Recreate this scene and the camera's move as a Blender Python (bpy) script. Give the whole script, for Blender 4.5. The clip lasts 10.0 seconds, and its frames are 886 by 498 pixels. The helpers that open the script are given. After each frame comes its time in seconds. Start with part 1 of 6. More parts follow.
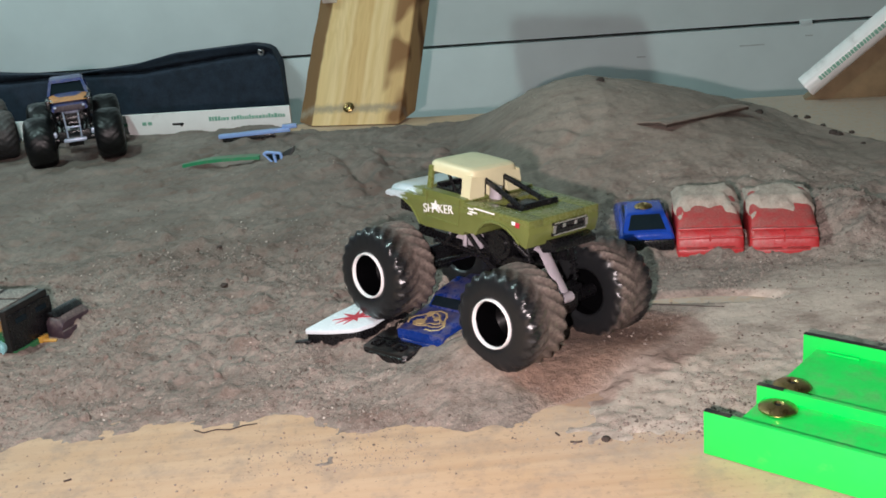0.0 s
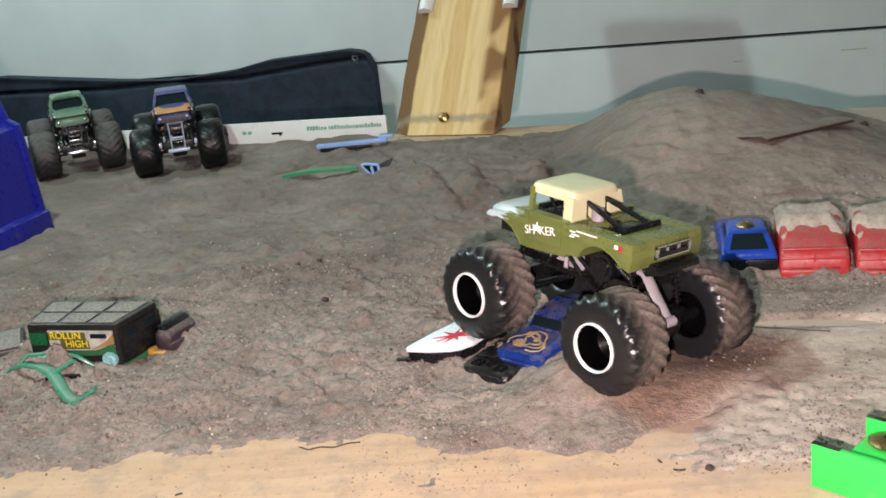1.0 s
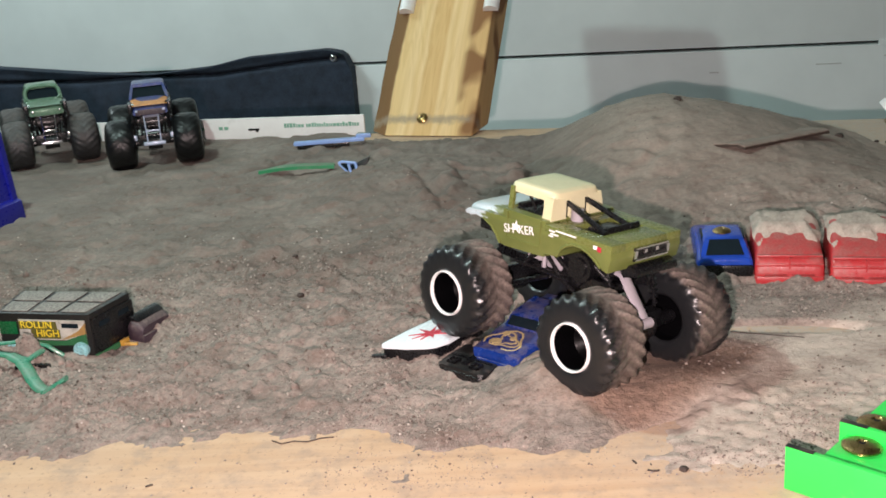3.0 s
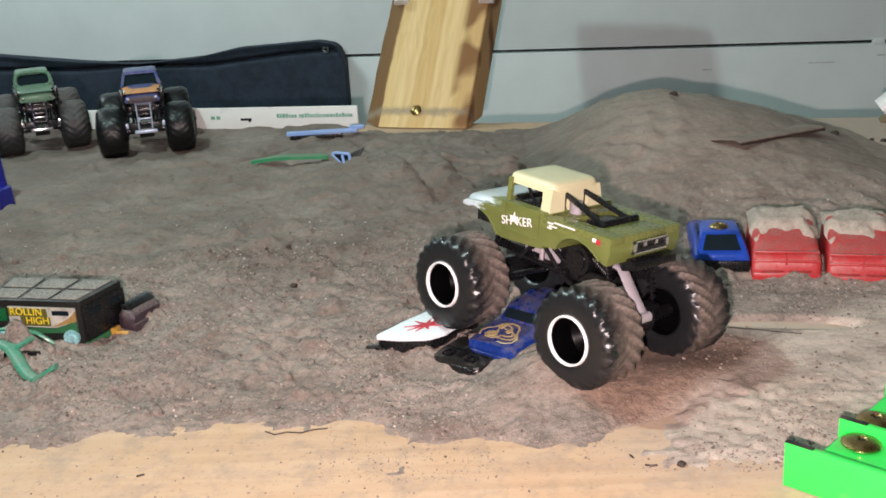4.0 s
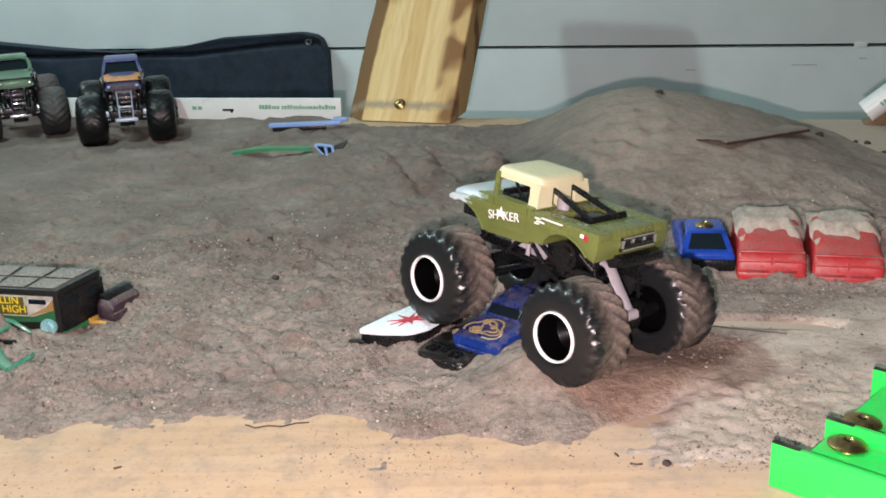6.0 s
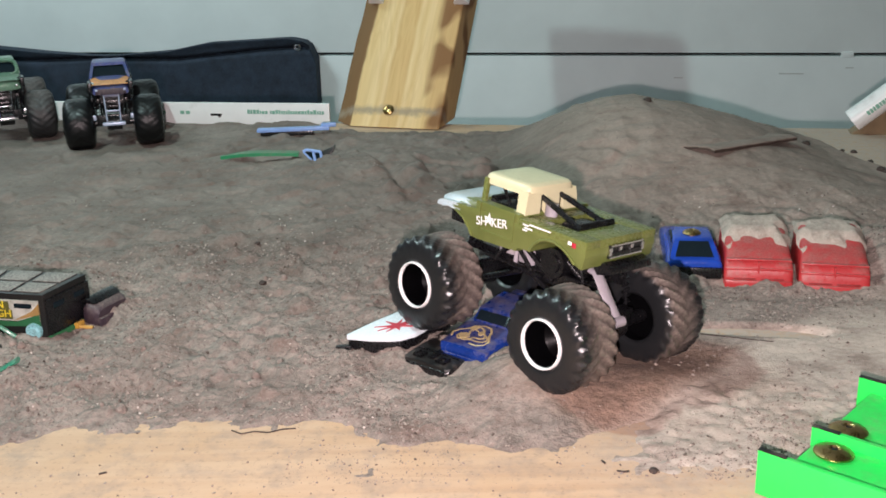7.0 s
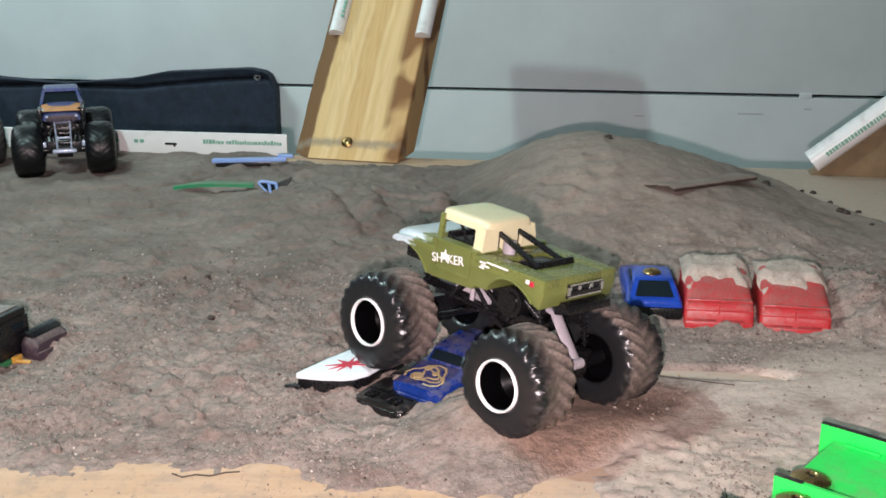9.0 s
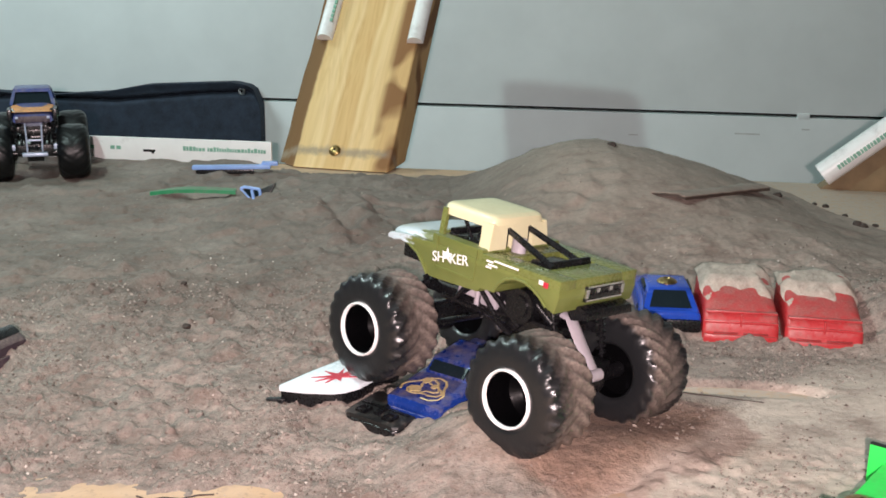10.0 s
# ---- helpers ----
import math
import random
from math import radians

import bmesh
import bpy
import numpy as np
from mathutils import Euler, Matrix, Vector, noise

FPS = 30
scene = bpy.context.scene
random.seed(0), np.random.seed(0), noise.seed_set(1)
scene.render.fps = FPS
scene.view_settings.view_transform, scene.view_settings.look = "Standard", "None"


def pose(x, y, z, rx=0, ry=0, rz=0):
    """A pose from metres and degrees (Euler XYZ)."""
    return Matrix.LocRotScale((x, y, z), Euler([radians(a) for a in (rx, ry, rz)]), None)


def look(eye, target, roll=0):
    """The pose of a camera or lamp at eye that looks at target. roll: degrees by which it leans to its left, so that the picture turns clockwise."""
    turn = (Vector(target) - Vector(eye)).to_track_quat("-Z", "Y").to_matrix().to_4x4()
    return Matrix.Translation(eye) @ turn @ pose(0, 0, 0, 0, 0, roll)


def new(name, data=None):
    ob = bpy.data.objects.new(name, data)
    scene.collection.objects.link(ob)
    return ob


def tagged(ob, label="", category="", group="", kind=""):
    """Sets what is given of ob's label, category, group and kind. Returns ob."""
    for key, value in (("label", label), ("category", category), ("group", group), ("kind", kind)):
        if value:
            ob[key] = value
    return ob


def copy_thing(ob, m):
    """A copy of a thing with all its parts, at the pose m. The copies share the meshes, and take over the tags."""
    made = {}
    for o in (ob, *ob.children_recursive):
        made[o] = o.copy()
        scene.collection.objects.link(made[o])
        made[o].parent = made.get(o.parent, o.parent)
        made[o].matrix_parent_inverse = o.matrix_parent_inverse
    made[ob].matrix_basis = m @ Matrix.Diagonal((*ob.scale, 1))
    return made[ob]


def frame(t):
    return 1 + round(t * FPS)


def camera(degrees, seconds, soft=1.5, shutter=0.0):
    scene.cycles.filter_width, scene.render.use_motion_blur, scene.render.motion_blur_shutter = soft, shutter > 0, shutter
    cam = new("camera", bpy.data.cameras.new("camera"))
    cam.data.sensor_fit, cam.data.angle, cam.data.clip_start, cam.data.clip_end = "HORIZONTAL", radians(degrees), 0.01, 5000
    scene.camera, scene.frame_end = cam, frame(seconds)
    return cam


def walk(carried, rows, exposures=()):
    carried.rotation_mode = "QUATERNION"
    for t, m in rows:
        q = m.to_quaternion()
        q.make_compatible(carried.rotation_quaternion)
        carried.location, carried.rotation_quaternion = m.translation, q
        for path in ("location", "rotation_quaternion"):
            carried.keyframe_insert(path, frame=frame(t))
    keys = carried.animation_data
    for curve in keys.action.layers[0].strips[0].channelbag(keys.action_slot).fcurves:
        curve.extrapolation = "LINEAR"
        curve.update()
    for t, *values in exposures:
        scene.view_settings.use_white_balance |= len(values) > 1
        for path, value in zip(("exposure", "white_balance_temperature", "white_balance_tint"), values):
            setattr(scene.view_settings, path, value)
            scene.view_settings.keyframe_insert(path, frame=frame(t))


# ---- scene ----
cam = camera(44.2, 10.0, soft=1.7)
PATH = [
    (0, (0.0322, -0.0678, 0.1940), (0.0297, 0.1213, 0.1288), -5.2),
    (0.5, (0.0274, -0.0676, 0.2033), (0.0139, 0.1210, 0.1384), -6.0),
    (1, (0.0270, -0.0677, 0.2045), (0.0087, 0.1209, 0.1405), -6.2),
    (1.5, (0.0269, -0.0677, 0.2021), (0.0085, 0.1212, 0.1391), -5.9),
    (2, (0.0267, -0.0687, 0.2009), (0.0101, 0.1204, 0.1381), -5.4),
    (2.5, (0.0254, -0.0686, 0.2013), (0.0108, 0.1206, 0.1382), -4.8),
    (4, (0.0195, -0.0643, 0.1982), (0.0087, 0.1247, 0.1337), -3.3),
    (4.5, (0.0174, -0.0626, 0.1958), (0.0076, 0.1263, 0.1309), -2.9),
    (5, (0.0167, -0.0616, 0.1947), (0.0079, 0.1273, 0.1296), -2.5),
    (5.5, (0.0164, -0.0606, 0.1956), (0.0086, 0.1283, 0.1303), -2.2),
    (7, (0.0160, -0.0597, 0.1957), (0.0115, 0.1296, 0.1314), -1.4),
    (7.5, (0.0159, -0.0598, 0.1960), (0.0129, 0.1299, 0.1329), -1.0),
    (8, (0.0163, -0.0602, 0.1968), (0.0153, 0.1300, 0.1350), -0.7),
    (8.5, (0.0175, -0.0550, 0.1972), (0.0184, 0.1357, 0.1370), -0.3),
    (9, (0.0181, -0.0464, 0.1925), (0.0209, 0.1449, 0.1340), 0.1),
    (9.5, (0.0157, -0.0353, 0.1842), (0.0202, 0.1565, 0.1276), 0.4),
    (10, (0.0120, -0.0073, 0.1692), (0.0179, 0.1853, 0.1158), 0.9),
]
EXPOSURES = [(0, -0.22, 5500, 2.8), (0.5, 0.05, 5650, 5.5), (1, 0.08, 5800, 7.0), (2, 0.09, 5830, 7.8), (4.5, 0.07, 5770, 7.5), (5.5, 0.05, 5680, 6.3), (7.5, 0.06, 5590, 7.3), (9, 0.11, 5570, 7.9), (10, 0.20, 5750, 8.5)]
walk(cam, [(t, look(eye, target, roll)) for t, eye, target, roll in PATH], EXPOSURES)

# ---- world and lamps ----
world = bpy.data.worlds.new("room_air")
scene.world = world
world.use_nodes = True
world.node_tree.nodes["Background"].inputs[0].default_value = (0.62, 0.68, 0.75, 1)
world.node_tree.nodes["Background"].inputs[1].default_value = 0.010


def area_lamp(name, eye, target, watts, size, colour):
    data = bpy.data.lights.new(name, "AREA")
    data.shape, data.size, data.energy, data.color = "DISK", size, watts, colour
    ob = new(name, data)
    ob.matrix_world = look(eye, target)
    return ob


# the torch beside the lens, a bare lamp hanging over the table's side, two added fill lamps
area_lamp("torch", (0.0065, -0.070, 0.182), (0.03, 0.9, 0.10), 4.1, 0.007, (1.0, 0.73, 0.645))
# unseen lamp assumed overhead, added as weak fill
area_lamp("ceiling_fill", (0.0, 0.6, 1.80), (0.0, 0.9, 0.0), 0.6, 0.8, (0.88, 1.0, 0.90))
# added out of view to brighten the far wall's left part
area_lamp("left_wall_fill", (-0.80, 1.05, 0.75), (-0.42, 1.50, 0.0), 4.6, 0.3, (0.91, 1.0, 0.92))
bulb = bpy.data.lights.new("hanging_lamp", "POINT")
bulb.energy, bulb.color, bulb.shadow_soft_size = 9.3, (0.835, 1.0, 0.85), 0.012
new("hanging_lamp", bulb).location = (-0.310, 0.430, 0.557)


# ---- materials ----
def rgb(c):
    return (*c, 1.0)


class Nodes:
    """Short hand for building one node material."""

    def __init__(self, name):
        self.m = bpy.data.materials.new(name)
        self.m.use_nodes = True
        self.t = self.m.node_tree
        self.b = self.t.nodes["Principled BSDF"]
        self.co = self.add("ShaderNodeTexCoord").outputs["Object"]

    def add(self, kind):
        return self.t.nodes.new(kind)

    def link(self, a, b):
        self.t.links.new(a, b)

    def noise(self, scale, detail=3.0, rough=0.55, stretch=None, dist=0.0):
        n = self.add("ShaderNodeTexNoise")
        n.inputs["Scale"].default_value = scale
        n.inputs["Detail"].default_value = detail
        n.inputs["Roughness"].default_value = rough
        n.inputs["Distortion"].default_value = dist
        co = self.co
        if stretch:
            mp = self.add("ShaderNodeMapping")
            mp.inputs["Scale"].default_value = stretch
            self.link(co, mp.inputs["Vector"])
            co = mp.outputs[0]
        self.link(co, n.inputs["Vector"])
        return n.outputs["Fac"]

    def ramp(self, fac, stops):
        r = self.add("ShaderNodeValToRGB")
        e = r.color_ramp.elements
        while len(e) < len(stops):
            e.new(0.5)
        for k, (p, c) in enumerate(stops):
            e[k].position = p
            e[k].color = rgb(c) if not isinstance(c, (int, float)) else (c, c, c, 1)
        self.link(fac, r.inputs[0])
        return r.outputs[0]

    def mix(self, fac, a, b, kind="MIX"):
        x = self.add("ShaderNodeMix")
        x.data_type, x.blend_type = "RGBA", kind
        for s, v in ((0, fac), (6, a), (7, b)):
            if isinstance(v, (int, float)):
                x.inputs[s].default_value = v
            elif isinstance(v, tuple):
                x.inputs[s].default_value = rgb(v)
            else:
                self.link(v, x.inputs[s])
        return x.outputs[2]

    def math(self, op, a, b=0.0):
        x = self.add("ShaderNodeMath")
        x.operation = op
        for s, v in ((0, a), (1, b)):
            if isinstance(v, (int, float)):
                x.inputs[s].default_value = v
            else:
                self.link(v, x.inputs[s])
        return x.outputs[0]

    def up(self):
        """How far the surface faces upwards."""
        g = self.add("ShaderNodeNewGeometry")
        s = self.add("ShaderNodeSeparateXYZ")
        self.link(g.outputs["Normal"], s.inputs[0])
        return s.outputs[2]

    def axis(self, k):
        s = self.add("ShaderNodeSeparateXYZ")
        self.link(self.co, s.inputs[0])
        return s.outputs[k]

    def bump(self, height, distance, strength=1.0):
        n = self.add("ShaderNodeBump")
        n.inputs["Distance"].default_value = distance
        n.inputs["Strength"].default_value = strength
        self.link(height, n.inputs["Height"])
        self.link(n.outputs[0], self.b.inputs["Normal"])

    def done(self, colour, rough=0.5, metal=0.0):
        for key, v in (("Base Color", colour), ("Roughness", rough), ("Metallic", metal)):
            if isinstance(v, tuple):
                self.b.inputs[key].default_value = rgb(v)
            elif isinstance(v, (int, float)):
                self.b.inputs[key].default_value = v
            else:
                self.link(v, self.b.inputs[key])
        return self.m


SAND = (0.252, 0.208, 0.178)


def sand_mat(name="sand", tint=1.0):
    n = Nodes(name)
    big = n.noise(14, 4, 0.6)
    mid = n.noise(150, 5, 0.62)
    blotch = n.noise(85, 5, 0.72, (0.62, 1.0, 1.0))
    crumb = n.noise(400, 4, 0.68, (0.75, 1.0, 1.0))
    rust = n.noise(52, 5, 0.72, (0.6, 1.0, 1.0))
    grain = n.noise(1050, 3, 0.65)
    c = n.ramp(big, [(0.32, (0.206 * tint, 0.170 * tint, 0.145 * tint)), (0.7, (0.282 * tint, 0.236 * tint, 0.203 * tint))])
    # a thin dry film over the board beside the track is paler than the thicker layer
    beyond = n.math("SUBTRACT", n.math("SUBTRACT", n.axis(0), n.axis(1)), -0.241)
    beyond = n.math("ADD", beyond, n.math("MULTIPLY", n.math("SUBTRACT", n.noise(60, 4, 0.65), 0.5), 0.016))
    film = n.math("MULTIPLY", n.ramp(n.math("MULTIPLY", beyond, 20.0), [(0.0, 0.0), (0.28, 1.0)]), n.ramp(n.axis(1), [(0.390, 1.0), (0.445, 0.0)]))
    film = n.math("MULTIPLY", film, n.ramp(n.noise(34, 4, 0.6), [(0.30, 0.62), (0.60, 1.0)]))
    c = n.mix(film, c, (0.455, 0.390, 0.330))
    # browner beside the wheels: the truck's shadow deepened in the sand's colour
    fx = n.math("DIVIDE", n.math("SUBTRACT", n.axis(0), 0.088), 0.062)
    fy = n.math("DIVIDE", n.math("SUBTRACT", n.axis(1), 0.340), 0.050)
    truck_shade = n.math("ADD", n.math("ADD", n.math("MULTIPLY", fx, fx), n.math("MULTIPLY", fy, fy)), n.math("MULTIPLY", n.noise(60, 4, 0.65), 0.8))
    truck_shade = n.math("MULTIPLY", n.ramp(n.math("MULTIPLY", truck_shade, 0.5), [(0.45, 1.0), (0.72, 0.0)]), n.math("SUBTRACT", 1.0, film))
    c = n.mix(truck_shade, c, n.mix(1.0, c, (0.90, 0.74, 0.64), "MULTIPLY"))
    # trodden sand between the heaps, its colour darkened where the hanging lamp overlights it
    dimmed = n.math("MULTIPLY", n.ramp(n.axis(1), [(0.40, 0.0), (0.50, 1.0)]), n.ramp(n.axis(0), [(0.04, 1.0), (0.11, 0.0)]))
    dimmed = n.math("MULTIPLY", dimmed, n.ramp(n.noise(20, 5, 0.65), [(0.32, 0.30), (0.58, 1.0)]))
    c = n.mix(dimmed, c, n.mix(1.0, c, (0.64, 0.63, 0.62), "MULTIPLY"))
    # finer towards the back, and paler on the big heap
    sifted = n.ramp(n.axis(1), [(0.46, 0.0), (0.60, 1.0)])
    coarse = n.math("SUBTRACT", 1.0, n.math("MULTIPLY", n.math("MAXIMUM", sifted, film), 0.6))
    c = n.mix(coarse, c, n.mix(1.0, c, n.ramp(blotch, [(0.34, 0.66), (0.5, 1.0), (0.66, 1.18)]), "MULTIPLY"))
    c = n.mix(coarse, c, n.mix(1.0, c, n.ramp(crumb, [(0.30, 0.66), (0.47, 1.02), (0.70, 1.28)]), "MULTIPLY"))
    heap_tone = n.math("MULTIPLY", sifted, n.ramp(n.axis(0), [(0.03, 0.0), (0.10, 1.0)]))
    c = n.mix(heap_tone, c, n.mix(1.0, c, (1.12, 1.09, 1.06), "MULTIPLY"))
    c = n.mix(n.ramp(rust, [(0.52, 0.0), (0.68, 0.60)]), c, (0.150, 0.098, 0.078))
    c = n.mix(n.math("MULTIPLY", coarse, n.ramp(grain, [(0.28, 0.60), (0.42, 0.0)])), c, (0.09, 0.070, 0.058))
    c = n.mix(n.ramp(grain, [(0.62, 0.0), (0.75, 0.45)]), c, (0.46, 0.40, 0.345))
    n.bump(n.math("MULTIPLY", coarse, n.math("ADD", n.math("ADD", n.math("MULTIPLY", mid, 1.2), crumb), n.math("MULTIPLY", grain, 0.5))), 0.0013, 0.75)
    return n.done(c, 0.95)


def ply_mat(name="plywood"):
    n = Nodes(name)
    streak = n.noise(30, 5, 0.6, (0.25, 5, 5), 0.6)
    big = n.noise(9, 3)
    dust = n.noise(70, 5, 0.7)
    c = n.ramp(streak, [(0.3, (0.47, 0.315, 0.195)), (0.6, (0.54, 0.380, 0.245)), (0.8, (0.57, 0.41, 0.27))])
    c = n.mix(n.ramp(big, [(0.35, 0.0), (0.75, 0.35)]), c, (0.48, 0.34, 0.235))
    c = n.mix(n.ramp(n.noise(22, 4, 0.6), [(0.50, 0.0), (0.72, 0.45)]), c, (0.50, 0.315, 0.165))
    c = n.mix(n.ramp(dust, [(0.48, 0.0), (0.72, 0.60)]), c, SAND)
    c = n.mix(n.ramp(n.noise(420, 3, 0.6), [(0.30, 0.5), (0.42, 0.0)]), c, (0.26, 0.19, 0.13))
    # fine sand blown over the board beside the track
    strewn = n.math("MULTIPLY", n.ramp(n.axis(0), [(0.045, 0.0), (0.105, 1.0)]), n.ramp(n.axis(1), [(0.250, 0.0), (0.285, 1.0)]))
    strewn = n.math("MULTIPLY", strewn, n.ramp(n.noise(260, 5, 0.7), [(0.38, 0.25), (0.55, 1.0)]))
    c = n.mix(strewn, c, (0.455, 0.385, 0.320))
    n.bump(streak, 0.0004, 0.5)
    return n.done(c, 0.75)


def pine_mat():
    n = Nodes("pine_board")
    ring = n.noise(48, 4, 0.55, (1.0, 1.0, 0.10), 2.2)
    fine = n.noise(500, 3, 0.6, (1.0, 1.0, 0.05))
    stain = n.noise(26, 4, 0.65, (1.0, 1.0, 0.45))
    c = n.ramp(ring, [(0.33, (0.50, 0.325, 0.130)), (0.47, (0.68, 0.49, 0.235)), (0.56, (0.53, 0.345, 0.145)), (0.64, (0.69, 0.50, 0.245)), (0.75, (0.58, 0.39, 0.17))])
    c = n.mix(0.35, c, n.ramp(fine, [(0.35, 0.35), (0.7, 0.62)]), "OVERLAY")
    # pale and orange bands bowing along the middle of the face
    bow = n.math("ABSOLUTE", n.math("ADD", n.math("ADD", n.axis(0), 0.002), n.math("MULTIPLY", n.math("SUBTRACT", n.noise(9, 2, 0.5, (0.2, 0.2, 1.0)), 0.5), 0.016)))
    c = n.mix(0.6, c, n.ramp(n.math("MULTIPLY", bow, 25.0), [(0.0, (0.60, 0.40, 0.17)), (0.17, (0.56, 0.365, 0.15)), (0.24, (0.76, 0.58, 0.32)), (0.34, (0.64, 0.45, 0.205)), (0.45, (0.75, 0.57, 0.31)), (0.7, (0.66, 0.475, 0.225))]))
    # a bark-brown bevel along one long edge, brown patches along the other
    run = n.axis(0)
    bevel = n.ramp(n.math("SUBTRACT", n.math("ADD", n.math("MULTIPLY", run, -100.0), n.math("MULTIPLY", stain, 0.9)), 3.70), [(0.10, 0.0), (0.30, 0.92)])
    c = n.mix(bevel, c, (0.135, 0.068, 0.028))
    c = n.mix(n.ramp(n.math("SUBTRACT", n.math("MULTIPLY", run, 60.0), 1.45), [(0.2, 0.0), (0.5, 0.45)]), c, (0.47, 0.28, 0.11))
    patch = n.noise(22, 1.5, 0.5, (1.0, 1.0, 0.8))
    right = n.math("MULTIPLY", n.ramp(n.math("SUBTRACT", n.math("MULTIPLY", run, 60.0), 1.05), [(0.30, 0.0), (0.65, 1.0)]), n.ramp(patch, [(0.47, 0.0), (0.54, 0.92)]))
    c = n.mix(right, c, (0.20, 0.098, 0.042))
    # grime round the screw at the foot
    foot = n.ramp(n.math("ADD", n.math("MULTIPLY", n.math("ABSOLUTE", n.math("SUBTRACT", n.axis(2), 0.016)), 60.0), n.math("MULTIPLY", n.noise(120, 4, 0.65), 0.8)), [(0.42, 0.75), (0.75, 0.0)])
    c = n.mix(foot, c, (0.27, 0.225, 0.165))
    knot = n.noise(38, 2, 0.5, (1.0, 1.0, 0.5))
    c = n.mix(n.ramp(knot, [(0.68, 0.0), (0.76, 0.7)]), c, (0.24, 0.125, 0.055))
    n.bump(ring, 0.0006, 0.4)
    n.b.inputs["Specular IOR Level"].default_value = 0.12
    return n.done(c, 0.7)


def plain_mat(name, colour, rough=0.5, metal=0.0, vary=0.12, scale=120, bump=0.0001, dust=0.0, dust_colour=SAND, worn=None):
    """Paint, plastic or metal with uneven tone, gloss and, where dust > 0, dirt lying on it."""
    n = Nodes(name)
    a = n.noise(scale, 4, 0.6)
    f = n.noise(scale * 6, 3, 0.6)
    dark = tuple(v * (1 - vary) for v in colour)
    light = tuple(min(1.0, v * (1 + vary)) for v in colour)
    c = n.ramp(a, [(0.3, dark), (0.7, light)])
    r = n.ramp(f, [(0.3, max(0.02, rough - 0.08)), (0.7, min(1.0, rough + 0.1))])
    if worn:
        c = n.mix(n.ramp(n.noise(scale * 2.2, 5, 0.7), [(0.60, 0.0), (0.68, 0.9)]), c, worn)
    if dust:
        lie = n.math("MULTIPLY", n.math("ADD", n.up(), 0.55), dust)
        fac = n.ramp(n.math("ADD", n.math("MULTIPLY", lie, 0.55), n.math("MULTIPLY", n.noise(scale * 1.3, 5, 0.7), 0.75)), [(0.52, 0.0), (0.95, 0.95)])
        grit = n.ramp(n.noise(1100, 2), [(0.35, tuple(v * 0.55 for v in dust_colour)), (0.65, tuple(v * 1.15 for v in dust_colour))])
        c = n.mix(fac, c, grit)
        r = n.mix(fac, r, (0.92, 0.92, 0.92))
    if bump:
        n.bump(f, bump, 0.6)
    return n.done(c, r, metal)


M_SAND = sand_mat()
M_DRYSAND = sand_mat("dry_sand", 0.86)
M_PLY = ply_mat()
M_PINE = pine_mat()
M_WALL = plain_mat("painted_wall", (0.78, 0.84, 0.83), 0.6, 0, 0.05, 9, 0.0002)
M_ROOM = plain_mat("room_paint", (0.45, 0.45, 0.44), 0.8, 0, 0.05, 3, 0.0)
M_SCUFF = plain_mat("grey_scuff", (0.55, 0.58, 0.56), 0.7)
M_GAP = plain_mat("dark_gap", (0.03, 0.03, 0.035), 0.9)
M_CLOTH = plain_mat("navy_cloth", (0.022, 0.032, 0.052), 0.85, 0, 0.3, 60, 0.0003)
M_WHITE = plain_mat("white_plastic", (0.78, 0.79, 0.78), 0.35, 0, 0.04, 60, 0.0, 0.25)
M_PRINT = plain_mat("green_print", (0.20, 0.40, 0.30), 0.5)
M_BLACK = plain_mat("black_plastic", (0.006, 0.006, 0.007), 0.28, 0, 0.3, 150, 0.0001, 0.05)
M_RUBBER_CLEAN = plain_mat("black_rubber", (0.005, 0.0055, 0.006), 0.38, 0, 0.25, 130, 0.00012)
M_RUBBER_CLEAN.node_tree.nodes["Principled BSDF"].inputs["Specular IOR Level"].default_value = 0.3
M_WHEEL = plain_mat("black_wheel", (0.0015, 0.0015, 0.0018), 0.35, 0, 0.2, 200, 0.0)
M_WHEEL.node_tree.nodes["Principled BSDF"].inputs["Specular IOR Level"].default_value = 0.05
M_RIMWHITE = plain_mat("white_rim_paint", (0.80, 0.80, 0.80), 0.35, 0, 0.05, 400, 0.0)
M_CREAM = plain_mat("cream_plastic", (0.58, 0.555, 0.35), 0.42, 0, 0.05, 90, 0.00004, 0.12)
M_LILAC = plain_mat("grey_lilac_plastic", (0.33, 0.305, 0.335), 0.45, 0, 0.1, 120, 0.0001, 0.2)
M_STEEL = plain_mat("chrome_plastic", (0.75, 0.76, 0.80), 0.18, 1.0, 0.1, 200, 0.0, 0.15)
M_BRASS = plain_mat("brass", (0.40, 0.28, 0.11), 0.28, 1.0, 0.2, 300, 0.0001, 0.2)
M_GREEN = plain_mat("bright_green_plastic", (0.055, 0.66, 0.085), 0.38, 0, 0.06, 60, 0.0001, 0.20)
M_RED = plain_mat("red_plastic", (0.42, 0.030, 0.034), 0.32, 0, 0.12, 90, 0.0002, 0.36)
M_REDDARK = plain_mat("dark_red_plastic", (0.22, 0.015, 0.015), 0.5)
M_BLUE = plain_mat("blue_car_paint", (0.018, 0.060, 0.40), 0.16, 0.1, 0.12, 150, 0.0, 0.06)
M_BLUEDARK = plain_mat("dark_blue_car_paint", (0.010, 0.032, 0.200), 0.20, 0.1, 0.25, 150, 0.0, 0.30)
M_WHITECAR = plain_mat("white_car_paint", (0.72, 0.79, 0.83), 0.22, 0, 0.04, 120, 0.0, 0.15)
M_REDPRINT = plain_mat("red_print", (0.42, 0.022, 0.045), 0.35, 0, 0.1)
